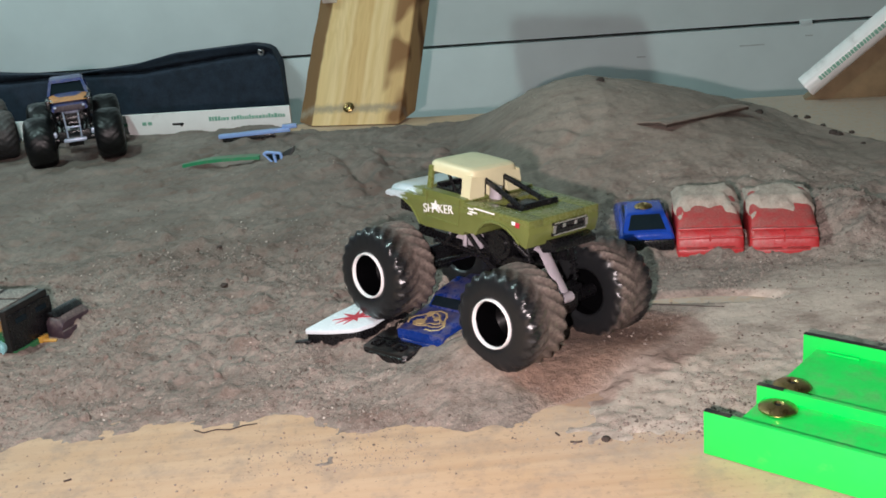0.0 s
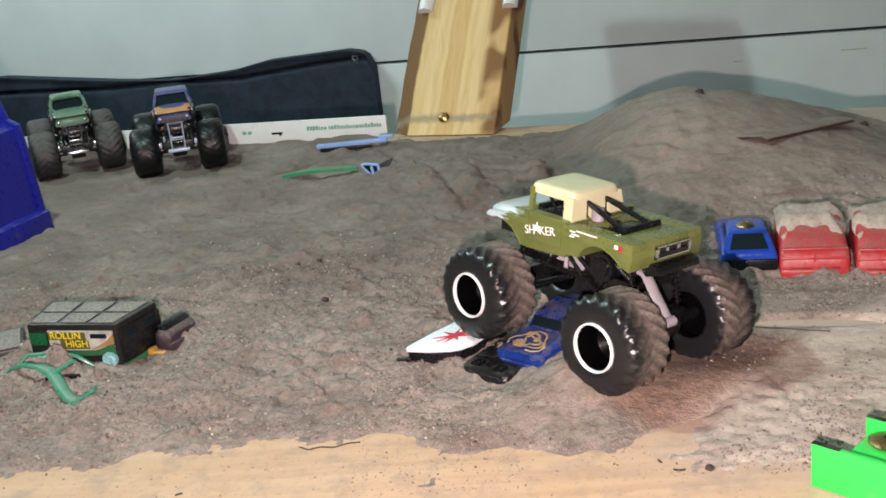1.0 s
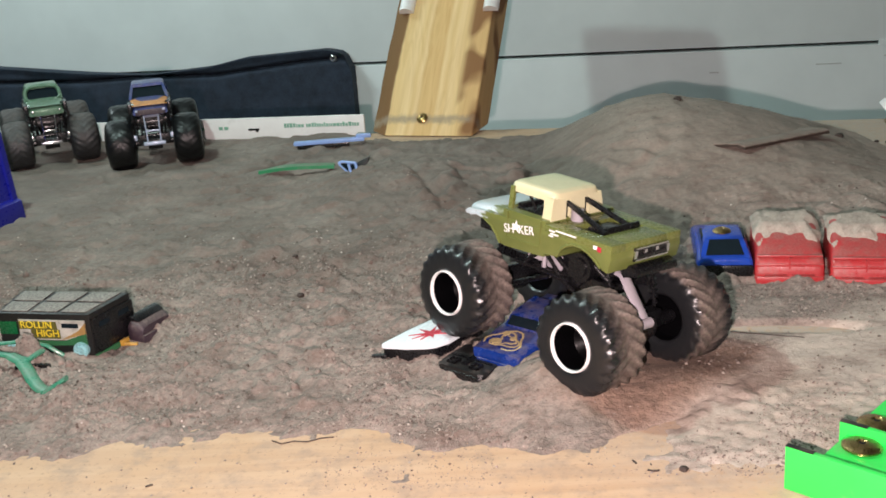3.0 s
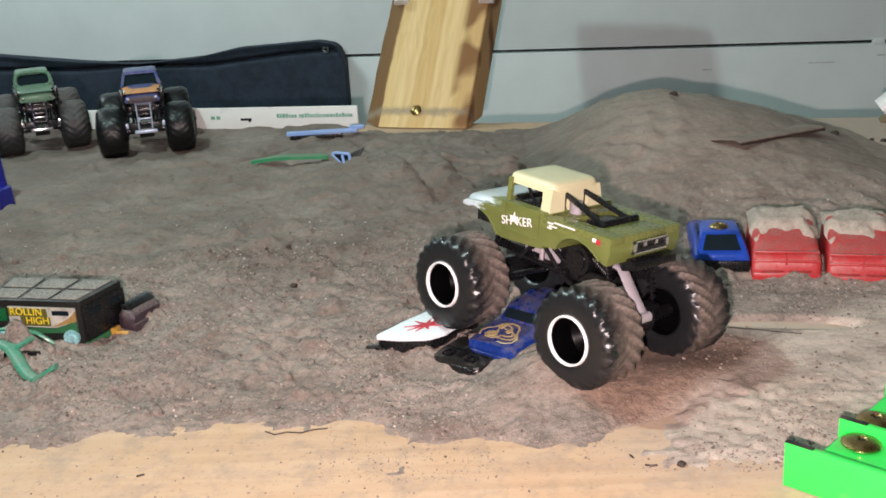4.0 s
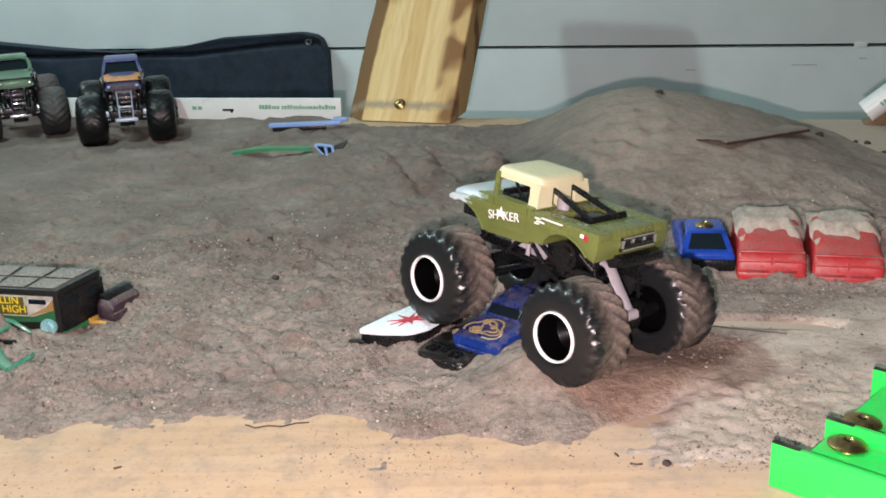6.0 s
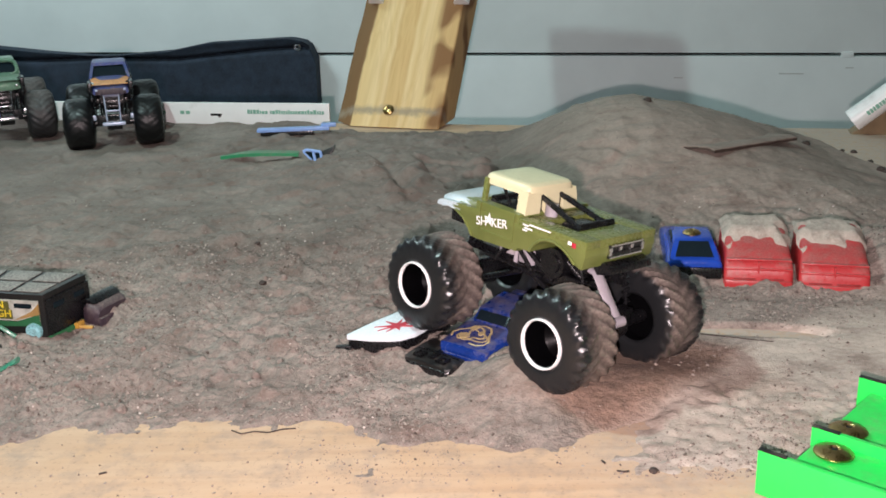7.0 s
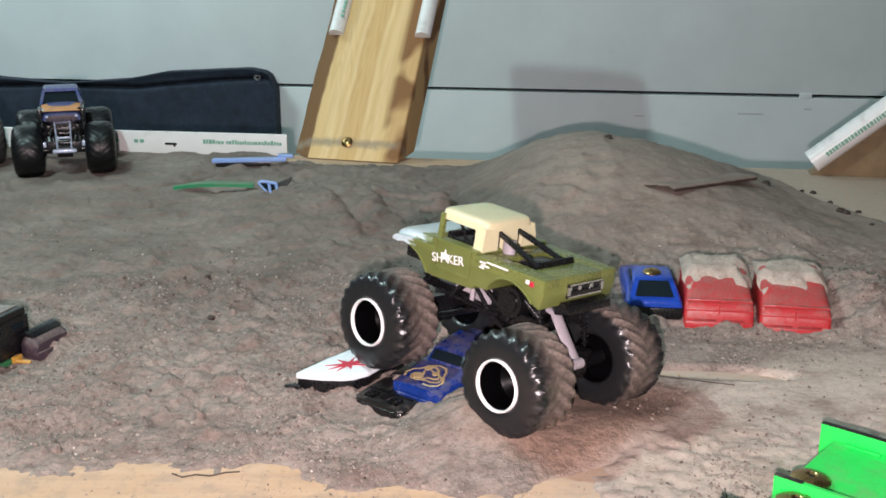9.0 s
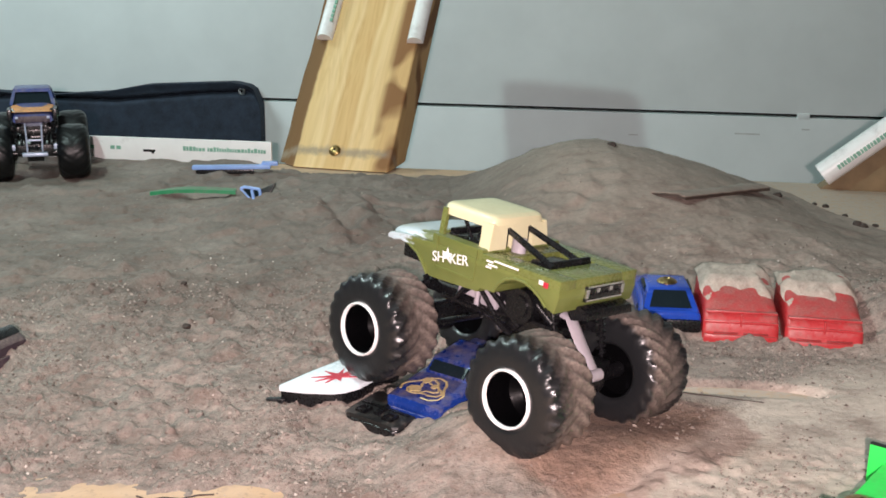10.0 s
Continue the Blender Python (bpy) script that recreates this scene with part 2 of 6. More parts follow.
M_GOLD = plain_mat("gold_print", (0.58, 0.47, 0.22), 0.4, 0.2, 0.2, 200, 0.0, 0.3)
M_GLASS = plain_mat("dark_tinted_window", (0.008, 0.014, 0.019), 0.20, 0, 0.1, 200, 0.0)
M_RAMPBLUE = plain_mat("deep_blue_plastic", (0.010, 0.012, 0.24), 0.32, 0, 0.1, 60, 0.0, 0.2)
M_TEAL = plain_mat("sea_green_plastic", (0.055, 0.235, 0.145), 0.25, 0, 0.15, 120, 0.0001, 0.28)
M_VAN = plain_mat("black_van_plastic", (0.009, 0.009, 0.009), 0.4, 0, 0.3, 120, 0.0001, 0.16)
M_VANTOP = plain_mat("dusty_van_roof", (0.03, 0.028, 0.026), 0.6, 0, 0.3, 120, 0.0001, 0.72, (0.27, 0.245, 0.22))
M_YELLOW = plain_mat("yellow_print", (0.78, 0.62, 0.03), 0.45, 0, 0.06)
M_VANGREEN = plain_mat("green_print_band", (0.03, 0.13, 0.05), 0.45, 0, 0.15)
M_OCHRE = plain_mat("ochre_print_band", (0.33, 0.21, 0.07), 0.45, 0, 0.15)
M_CYAN = plain_mat("cyan_wheel", (0.35, 0.66, 0.70), 0.3, 0.3, 0.1)
M_PURPLE = plain_mat("dark_purple_plastic", (0.042, 0.029, 0.040), 0.4, 0, 0.2, 150, 0.0001, 0.4)
M_PALEBLUE = plain_mat("pale_blue_plastic", (0.25, 0.38, 0.72), 0.4, 0, 0.08, 150, 0.0, 0.25)
M_GRASSGREEN = plain_mat("leaf_green_plastic", (0.03, 0.22, 0.09), 0.45, 0, 0.1, 150, 0.0, 0.4)
M_SAGE = plain_mat("sage_green_paint", (0.11, 0.20, 0.13), 0.3, 0.2, 0.12, 150, 0.0, 0.25)
M_GLASS.node_tree.nodes["Principled BSDF"].inputs["Specular IOR Level"].default_value = 0.10
M_ORANGE = plain_mat("orange_paint", (0.55, 0.22, 0.04), 0.35, 0, 0.2, 150, 0.0, 0.3)
M_INDIGO = plain_mat("blue_violet_paint", (0.035, 0.055, 0.19), 0.3, 0.1, 0.15, 150, 0.0, 0.3)
# dark so that the sheet's bare edge reads as the shaded gap below it
M_SHEETSHADE = plain_mat("shade_dark_sheet", (0.055, 0.038, 0.030), 0.5, 0, 0.2, 120, 0.0001, 0.3)
M_TWIG = plain_mat("dark_twig", (0.045, 0.032, 0.026), 0.8, 0, 0.3, 300)


def olive_mat():
    """Olive paint with a white splash over the bonnet."""
    n = Nodes("olive_paint")
    a = n.noise(90, 3)
    c = n.ramp(a, [(0.3, (0.112, 0.134, 0.034)), (0.7, (0.142, 0.164, 0.046))])
    along = n.math("ADD", n.math("MULTIPLY", n.axis(0), 34.0), n.math("MULTIPLY", n.axis(2), 55.0))
    splash = n.math("ADD", along, n.math("MULTIPLY", n.noise(170, 5, 0.72, (0.5, 1.6, 1.6)), 1.5))
    c = n.mix(n.ramp(n.math("MULTIPLY", n.math("SUBTRACT", splash, 4.36), 1.0), [(0.40, 0.0), (0.54, 0.92)]), c, (0.50, 0.57, 0.62))
    lie = n.ramp(n.math("ADD", n.math("MULTIPLY", n.up(), 0.2), n.noise(160, 5, 0.7)), [(0.72, 0.0), (1.0, 0.5)])
    c = n.mix(lie, c, SAND)
    return n.done(c, 0.28)


M_OLIVE = olive_mat()
M_OLIVEPLAIN = plain_mat("plain_olive_paint", (0.130, 0.150, 0.041), 0.26, 0, 0.08, 90, 0.0, 0.14)


def tread_mat():
    """Black rubber whose tread, away from the outer face, is caked with dust, palest on the lugs."""
    n = Nodes("dusty_rubber")
    inward = n.math("MINIMUM", n.math("MULTIPLY", n.axis(1), -80.0), 1.0)
    patch = n.noise(110, 5, 0.68)
    fine = n.noise(800, 3, 0.6)
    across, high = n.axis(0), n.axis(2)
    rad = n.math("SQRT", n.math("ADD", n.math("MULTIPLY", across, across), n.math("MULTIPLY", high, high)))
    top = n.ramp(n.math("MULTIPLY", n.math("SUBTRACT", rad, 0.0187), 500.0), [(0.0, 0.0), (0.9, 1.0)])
    rubbed = n.math("MINIMUM", n.math("MAXIMUM", n.math("MULTIPLY", n.math("ADD", n.axis(1), 0.0212), -330.0), 0.0), 0.50)
    fac = n.math("ADD", n.math("MULTIPLY", inward, 0.62), n.math("MULTIPLY", patch, 0.75))
    fac = n.math("SUBTRACT", fac, rubbed)
    fac = n.ramp(n.math("SUBTRACT", fac, 0.42), [(0.18, 0.04), (0.72, 0.92)])
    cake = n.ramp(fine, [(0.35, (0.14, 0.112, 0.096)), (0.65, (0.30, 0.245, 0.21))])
    # a darker brown is mixed in below the lug tops
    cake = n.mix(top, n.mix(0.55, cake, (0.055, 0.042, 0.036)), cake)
    c = n.mix(fac, (0.0065, 0.0085, 0.0105), cake)
    n.bump(fine, 0.00015, 0.6)
    return n.done(c, n.mix(fac, (0.28, 0.28, 0.28), (0.65, 0.65, 0.65)))


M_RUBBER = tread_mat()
M_TYREGREY = plain_mat("grey_dusted_rubber", (0.020, 0.020, 0.021), 0.45, 0, 0.3, 110, 0.0002, 0.45, (0.13, 0.11, 0.10))


# ---- mesh helpers ----
def mesh_of(bm, name, material, smooth=True):
    bmesh.ops.recalc_face_normals(bm, faces=bm.faces)
    me = bpy.data.meshes.new(name)
    bm.to_mesh(me)
    bm.free()
    me.materials.append(material)
    if smooth:
        me.polygons.foreach_set("use_smooth", [True] * len(me.polygons))
        me.set_sharp_from_angle(angle=radians(38))
    return me


def part(name, bm, material, parent, label=""):
    ob = new(name, mesh_of(bm, name, material))
    ob.parent = parent
    return tagged(ob, label)


def thing(name, m, label, category, group="", kind=""):
    """An Empty at a thing's base that parents its parts."""
    ob = new(name)
    ob.empty_display_size = 0.01
    ob.matrix_world = m
    return tagged(ob, label, category, group, kind)


def solo(name, bm, material, m, label, category, group="", kind=""):
    ob = new(name, mesh_of(bm, name, material))
    ob.matrix_world = m
    return tagged(ob, label, category, group, kind)


def box(bm, lo, hi, bevel=0.0, taper=None):
    """A box from corner to corner; taper: (sx, sy) scale of its top."""
    c = [(a + b) / 2 for a, b in zip(lo, hi)]
    s = [b - a for a, b in zip(lo, hi)]
    got = bmesh.ops.create_cube(bm, size=1.0)["verts"]
    for v in got:
        k = taper if taper and v.co.z > 0 else (1, 1)
        v.co = Vector((c[0] + v.co.x * s[0] * k[0], c[1] + v.co.y * s[1] * k[1], c[2] + v.co.z * s[2]))
    if bevel:
        edges = list({e for v in got for e in v.link_edges})
        bmesh.ops.bevel(bm, geom=edges, offset=bevel, segments=2, profile=0.6, affect="EDGES")
    return bm


def tube(bm, a, b, r, r2=None, n=10, caps=True):
    """A round bar from a to b."""
    a, b = Vector(a), Vector(b)
    d = b - a
    m = Matrix.Translation((a + b) / 2) @ d.to_track_quat("Z", "Y").to_matrix().to_4x4()
    bmesh.ops.create_cone(bm, cap_ends=caps, segments=n, radius1=r, radius2=r if r2 is None else r2, depth=d.length, matrix=m)
    return bm


def path_bar(bm, pts, w, h, n=8):
    """A flattened bar along points: w across, h thick."""
    pts = [Vector(p) for p in pts]
    rings = []
    for i, p in enumerate(pts):
        d = (pts[min(i + 1, len(pts) - 1)] - pts[max(i - 1, 0)]).normalized()
        side = d.cross(Vector((0, 0, 1)))
        side = side.normalized() if side.length > 1e-4 else Vector((0, 1, 0))
        up = side.cross(d)
        rings.append([bm.verts.new(p + side * (w / 2 * math.cos(2 * math.pi * k / n)) + up * (h / 2 * math.sin(2 * math.pi * k / n))) for k in range(n)])
    for r0, r1 in zip(rings, rings[1:]):
        for k in range(n):
            bm.faces.new((r0[k], r0[(k + 1) % n], r1[(k + 1) % n], r1[k]))
    bm.faces.new(rings[0][::-1])
    bm.faces.new(rings[-1])
    return bm


def prism(bm, poly, axis, lo, hi, bevel=0.0):
    """A polygon pushed along axis ('x', 'y' or 'z') from lo to hi."""
    def at(p, v):
        return {"x": (v, p[0], p[1]), "y": (p[0], v, p[1]), "z": (p[0], p[1], v)}[axis]
    a = [bm.verts.new(at(p, lo)) for p in poly]
    b = [bm.verts.new(at(p, hi)) for p in poly]
    fs = [bm.faces.new(a), bm.faces.new(b[::-1])]
    for k in range(len(poly)):
        j = (k + 1) % len(poly)
        fs.append(bm.faces.new((a[k], b[k], b[j], a[j])))
    if bevel:
        bmesh.ops.recalc_face_normals(bm, faces=fs)
        edges = list({e for f in fs for e in f.edges})
        bmesh.ops.bevel(bm, geom=edges, offset=bevel, segments=2, profile=0.6, affect="EDGES", clamp_overlap=True)
    return bm


def loft(bm, rings, close=True):
    vs = [[bm.verts.new(p) for p in r] for r in rings]
    n = len(vs[0])
    for r0, r1 in zip(vs, vs[1:]):
        for k in range(n):
            bm.faces.new((r0[k], r0[(k + 1) % n], r1[(k + 1) % n], r1[k]))
    if close:
        bm.faces.new(vs[0][::-1])
        bm.faces.new(vs[-1])
    return bm


def car_ring(x, w, zb, zt, top=0.7, n=20, power=4.0):
    """One cross-section of a car's shell at x: half width w, narrower (top) above."""
    out = []
    for k in range(n):
        a = 2 * math.pi * (k + 0.5) / n
        c, s = math.cos(a), math.sin(a)
        u = math.copysign(abs(c) ** (2 / power), c)
        v = math.copysign(abs(s) ** (2 / power), s)
        z = (zb + zt) / 2 + v * (zt - zb) / 2
        f = 1.0 if v < 0 else 1.0 - (1.0 - top) * v
        out.append((x, u * w * f, z))
    return out


def revolve(bm, profile, n=32, axis="y"):
    """Turn (across, radius) points round the y axis."""
    rings = []
    for k in range(n):
        a = 2 * math.pi * k / n
        rings.append([bm.verts.new((r * math.cos(a), y, r * math.sin(a))) for y, r in profile])
    for k in range(n):
        r0, r1 = rings[k], rings[(k + 1) % n]
        for i in range(len(profile) - 1):
            bm.faces.new((r0[i], r0[i + 1], r1[i + 1], r1[i]))
    return bm


def text_mesh(words, size, thick=0.00012):
    cu = bpy.data.curves.new("words", "FONT")
    cu.body, cu.size, cu.extrude, cu.align_x, cu.align_y = words, size, thick, "CENTER", "CENTER"
    ob = bpy.data.objects.new("words", cu)
    scene.collection.objects.link(ob)
    dg = bpy.context.evaluated_depsgraph_get()
    me = bpy.data.meshes.new_from_object(ob.evaluated_get(dg))
    bpy.data.objects.remove(ob)
    return me


def star(bm, r, thick, points=5, inner=0.42, turn=0.0):
    poly = []
    for k in range(points * 2):
        a = math.pi / 2 + turn + math.pi * k / points
        q = r if k % 2 == 0 else r * inner
        poly.append((q * math.cos(a), q * math.sin(a)))
    return prism(bm, poly, "z", 0, thick)


def dome_screw(m, label="brass round-head screw driven into the board", r=0.0055):
    """A round-headed screw with a cross slot."""
    bm = bmesh.new()
    prof = [(0.0, r), (0.0006, r), (0.0013, r * 0.86), (0.0020, r * 0.55), (0.0022, r * 0.30), (0.0016, r * 0.22), (0.0012, 0.0002)]
    revolve(bm, prof, 24)
    bmesh.ops.rotate(bm, verts=bm.verts, cent=(0, 0, 0), matrix=Matrix.Rotation(radians(90), 3, "X"))
    ob = thing("screw", m, label, "screw", "round-head screws")
    part("screw_head", bm, M_BRASS, ob)
    bm = bmesh.new()
    box(bm, (-r * 0.33, -0.0003, 0.0004), (r * 0.33, 0.0003, 0.00165))
    box(bm, (-0.0003, -r * 0.33, 0.0004), (0.0003, r * 0.33, 0.00165))
    part("cross_slot", bm, M_BLACK, ob, "dark cross slot")
    return ob


# ---- the board, the wall and the room ----
EDGE = pose(0, 0.831, 0, 0, 0, -8)  # along the board's back edge
WALL = pose(0, 1.450, 0, 0, 0, -8)  # the wall's front face is the local plane y = 0
GROOVE = -0.0342

bm = bmesh.new()
prism(bm, [(-1.2, -0.9), (1.2, -0.9), (1.2, 0.842 - 0.1405 * 1.2), (-1.2, 0.842 + 0.1405 * 1.2)], "z", -0.018, 0.0)
solo("floor", bm, M_PLY, pose(0, 0, 0), "pale plywood board, dusty with spilled sand", "board", kind="structure")

wall = thing("wall_north", WALL, "painted grey-white board wall with a dark joint", "wall", kind="structure")
bm = bmesh.new()
box(bm, (-2.4, 0, -0.80), (2.4, 0.02, GROOVE - 0.0022), 0.0008)
part("lower_panel", bm, M_WALL, wall)
bm = bmesh.new()
box(bm, (-2.4, 0.0015, GROOVE + 0.0022), (2.4, 0.02, 1.90), 0.0008)
part("upper_panel", bm, M_WALL, wall)
bm = bmesh.new()
box(bm, (-2.4, 0.0205, -0.80), (2.4, 0.04, 1.90))
part("backing", bm, M_GAP, wall, "dark joint behind the panels")
bm = bmesh.new()
box(bm, (0.5130, -0.0005, GROOVE - 0.0040), (0.5290, 0.006, GROOVE + 0.0034), 0.0012)
part("filler", bm, M_WALL, wall, "dab of pale filler")
for x0, x1, z in ((0.436, 0.468, -0.0600), (0.520, 0.530, -0.0520), (0.300, 0.312, -0.066)):
    bm = bmesh.new()
    box(bm, (x0, -0.0004, z), (x1, 0.001, z + 0.0016), 0.0003)
    part("scuff", bm, M_SCUFF, wall, "grey scuff mark")

for name, lo, hi in (("wall_south", (-2.4, -1.9, -0.8), (2.4, -1.85, 1.9)),
                     ("wall_west", (-2.4, -1.85, -0.8), (-2.35, 1.80, 1.9)), ("wall_east", (2.35, -1.85, -0.8), (2.4, 1.80, 1.9)),
                     ("ceiling", (-2.4, -1.9, 1.9), (2.4, 1.9, 1.95)), ("room_floor", (-2.4, -1.9, -0.85), (2.4, 1.9, -0.8))):
    bm = bmesh.new()
    box(bm, lo, hi)
    solo(name, bm, M_ROOM, pose(0, 0, 0), "plain pale painted room surface", "wall", kind="structure")


# ---- sand ----
GRIDS = {}


def lattice(x, y, size, seed):
    """Smooth random heights between -1 and 1, with bumps of that size."""
    if seed not in GRIDS:
        GRIDS[seed] = np.random.RandomState(seed).rand(512, 512) * 2 - 1
    g = GRIDS[seed]
    u, v = x / size + 100.37, y / size + 100.71
    i, j = np.floor(u).astype(int), np.floor(v).astype(int)
    a, b = u - i, v - j
    a, b = a * a * (3 - 2 * a), b * b * (3 - 2 * b)
    i, j = i % 511, j % 511
    return (g[i, j] * (1 - a) + g[i + 1, j] * a) * (1 - b) + (g[i, j + 1] * (1 - a) + g[i + 1, j + 1] * a) * b


def bump2(x, y, cx, cy, rx, ry, turn=0.0):
    c, s = math.cos(radians(turn)), math.sin(radians(turn))
    u, v = (x - cx) * c + (y - cy) * s, -(x - cx) * s + (y - cy) * c
    d = np.clip(np.sqrt((u / rx) ** 2 + (v / ry) ** 2), 0, 1)
    return 0.5 + 0.5 * np.cos(math.pi * d)


def step(a, b, v):
    k = np.clip((v - a) / (b - a), 0, 1)
    return k * k * (3 - 2 * k)


def scrape(x, y, a, b, width=0.0035):
    """How near a point lies to the line from a to b."""
    dx, dy = b[0] - a[0], b[1] - a[1]
    t = np.clip(((x - a[0]) * dx + (y - a[1]) * dy) / (dx * dx + dy * dy), 0, 1)
    return np.exp(-((x - a[0] - t * dx) ** 2 + (y - a[1] - t * dy) ** 2) / width ** 2)


def turned(x, y, size, seed):
    """The lattice laid askew, so that its rows do not show."""
    a = 0.7 + 1.3 * seed
    c, d = math.cos(a), math.sin(a)
    return lattice(x * c - y * d, x * d + y * c, size, seed)


def cone(x, y, cx, cy, rx, ry):
    """A heap with straight flanks, a rounded tip and a soft foot."""
    d = np.sqrt(((x - cx) / rx) ** 2 + ((y - cy) / ry) ** 2 + 0.02)
    k = np.clip(1.08 - d, 0, 1)
    return k * k * (1.7 - 0.7 * k)


def sand_height(x, y):
    x, y = np.asarray(x, float), np.asarray(y, float)
    # the front edge of the layer, where the board shows
    edge = np.interp(x, [-0.30, -0.16, -0.077, -0.034, -0.014, 0.0255, 0.050, 0.064, 0.088, 0.105, 0.14], [0.300, 0.2985, 0.3075, 0.3105, 0.2945, 0.2910, 0.2910, 0.300, 0.3190, 0.3250, 0.3300])
    edge = edge + turned(x, y, 0.05, 5) * 0.004 + turned(x, y, 0.014, 6) * 0.0030
    d = y - edge
    packed = step(0.05, 0.09, x) * (1 - step(0.40, 0.45, y))
    back = step(0.46, 0.62, y)
    heap = np.clip(bump2(x, y, 0.045, 0.325, 0.085, 0.055), 0, 1)
    # crumbs from a hand's breadth down to single grains
    crumb = turned(x, y, 0.017, 1) * 0.0015 + turned(x, y, 0.0095, 2) * 0.0009 + turned(x, y, 0.0052, 3) * 0.0005 + turned(x, y, 0.0031, 4) * 0.0005 + turned(x, y, 0.0019, 8) * 0.0005
    clod = np.clip(turned(x, y, 0.0120, 22) - 0.22, 0, 1) * 0.0050 + np.clip(turned(x, y, 0.0044, 23) - 0.30, 0, 1) * 0.0026 - np.clip(turned(x * 0.6, y, 0.0100, 21) - 0.28, 0, 1) * 0.0050
    near = 1 + 0.15 * (1 - step(0.40, 0.52, y)) * (1 - packed)
    rough = near * crumb * (1 - 0.50 * heap) * (1 - back * (0.62 + 0.22 * step(0.0, 0.07, x))) * (1 - 0.86 * packed) + clod * (1 - 0.75 * heap) * (1 - back * (0.30 + 0.44 * step(0.0, 0.07, x))) * (1 - 0.93 * packed) * step(0.004, 0.04, d)
    layer = -0.0034 + 0.0047 * step(-0.013, 0.012, d) + 0.0034 * step(0.005, 0.06, d) * (1 - 0.45 * packed)
    layer = layer + 0.002 * lattice(x, y, 0.09, 7) * step(0.0, 0.1, d) * (1 - 0.7 * packed)
    # the thin film beside the track, with a strip of bare board between it and the heap
    side = (x - 0.060) * 0.54 - (y - 0.286) * 0.84 + 0.030 * step(0.055, 0.135, x) + turned(x, y, 0.016, 26) * 0.010
    film = -0.0030 + turned(x, y, 0.004, 31) * 0.0007 + 0.0040 * step(-0.016, 0.018, side) * step(0.258, 0.286, y - 0.10 * (x - 0.1) + turned(x, y, 0.02, 27) * 0.006)
    layer = np.maximum(layer, film)
    # the big mound, with a long shoulder
    crest = np.interp(x, [-0.02, 0.01, 0.040, 0.058, 0.08, 0.10, 0.12, 0.14, 0.173, 0.21, 0.242, 0.268, 0.288, 0.31], [0, 0.000, 0.0015, 0.0095, 0.0240, 0.0350, 0.0405, 0.0412, 0.0354, 0.0248, 0.0132, 0.0035, 0.000, 0])
    yc = 0.705 - 0.18 * np.clip(x - 0.14, 0, 1)
    across = np.where(y < yc, np.cos(np.clip((yc - y) / 0.205, 0, 1) * math.pi / 2) ** 1.7, np.cos(np.clip((y - yc) / 0.15, 0, 1) * math.pi / 2) ** 1.5)
    mound = crest * across
    # trodden lumps between the low rise and the mound, and on the mound's flank
    trod = bump2(x, y, 0.010, 0.645, 0.080, 0.090)
    flank = bump2(x, y, 0.085, 0.600, 0.085, 0.085)
    rough = rough + trod * (np.clip(turned(x, y, 0.012, 24) - 0.10, 0, 1) * 0.0095 - np.clip(turned(x * 0.7, y, 0.014, 25) - 0.15, 0, 1) * 0.0110)
    rough = rough + flank * (np.clip(turned(x, y * 0.8, 0.011, 28) - 0.15, 0, 1) * 0.0030 - np.clip(turned(x * 0.8, y, 0.010, 29) - 0.25, 0, 1) * 0.0055)
    low = 0.012 * bump2(x, y, -0.055, 0.66, 0.10, 0.09) + 0.003 * bump2(x, y, 0.05, 0.60, 0.08, 0.07) + 0.004 * bump2(x, y, -0.20, 0.70, 0.12, 0.06)
    pile = 0.0142 * cone(x, y, 0.036, 0.331, 0.041, 0.045) + 0.0075 * cone(x, y, 0.084, 0.334, 0.042, 0.036) + 0.015 * bump2(x, y, 0.236, 0.470, 0.030, 0.050)
    van = -0.0030 * bump2(x, y, -0.170, 0.384, 0.045, 0.024) + 0.011 * bump2(x, y, -0.2035, 0.3865, 0.010, 0.0075)
    # scooped out before the buried cars and under the crushed ones
    scoop = 0.0040 * bump2(x, y, 0.165, 0.436, 0.090, 0.024, -10) + 0.0052 * bump2(x, y, -0.164, 0.405, 0.026, 0.022) + 0.0042 * bump2(x, y, -0.008, 0.352, 0.045, 0.019, -25)
    # bare patches of board
    bare = 0.016 * bump2(x, y, 0.143, 0.390, 0.042, 0.0090, -8) + 0.014 * step(0.298, 0.325, x + 0.37 * (y - 0.657)) * step(0.50, 0.56, y) + 0.010 * step(-0.045, -0.008, y - (0.840 - 0.14 * x)) * step(-0.12, -0.07, x)
    # shallow furrows scraped near the back
    furrow = scrape(x, y, (-0.190, 0.696), (-0.130, 0.776)) + scrape(x, y, (-0.095, 0.777), (-0.048, 0.685)) + scrape(x, y, (-0.048, 0.685), (-0.022, 0.608))
    layer = layer - 0.0026 * step(0.775, 0.80, y + 0.14 * x)
    body = layer + rough + mound + low + pile + van - scoop
    # a thin cover stays on the board behind the front edge
    body = np.maximum(body, -0.0030 + 0.0045 * step(0.010, 0.030, d) + np.clip(0.3 * rough, -0.0008, 0.002))
    return body - bare - 0.0032 * np.clip(furrow, 0, 1)


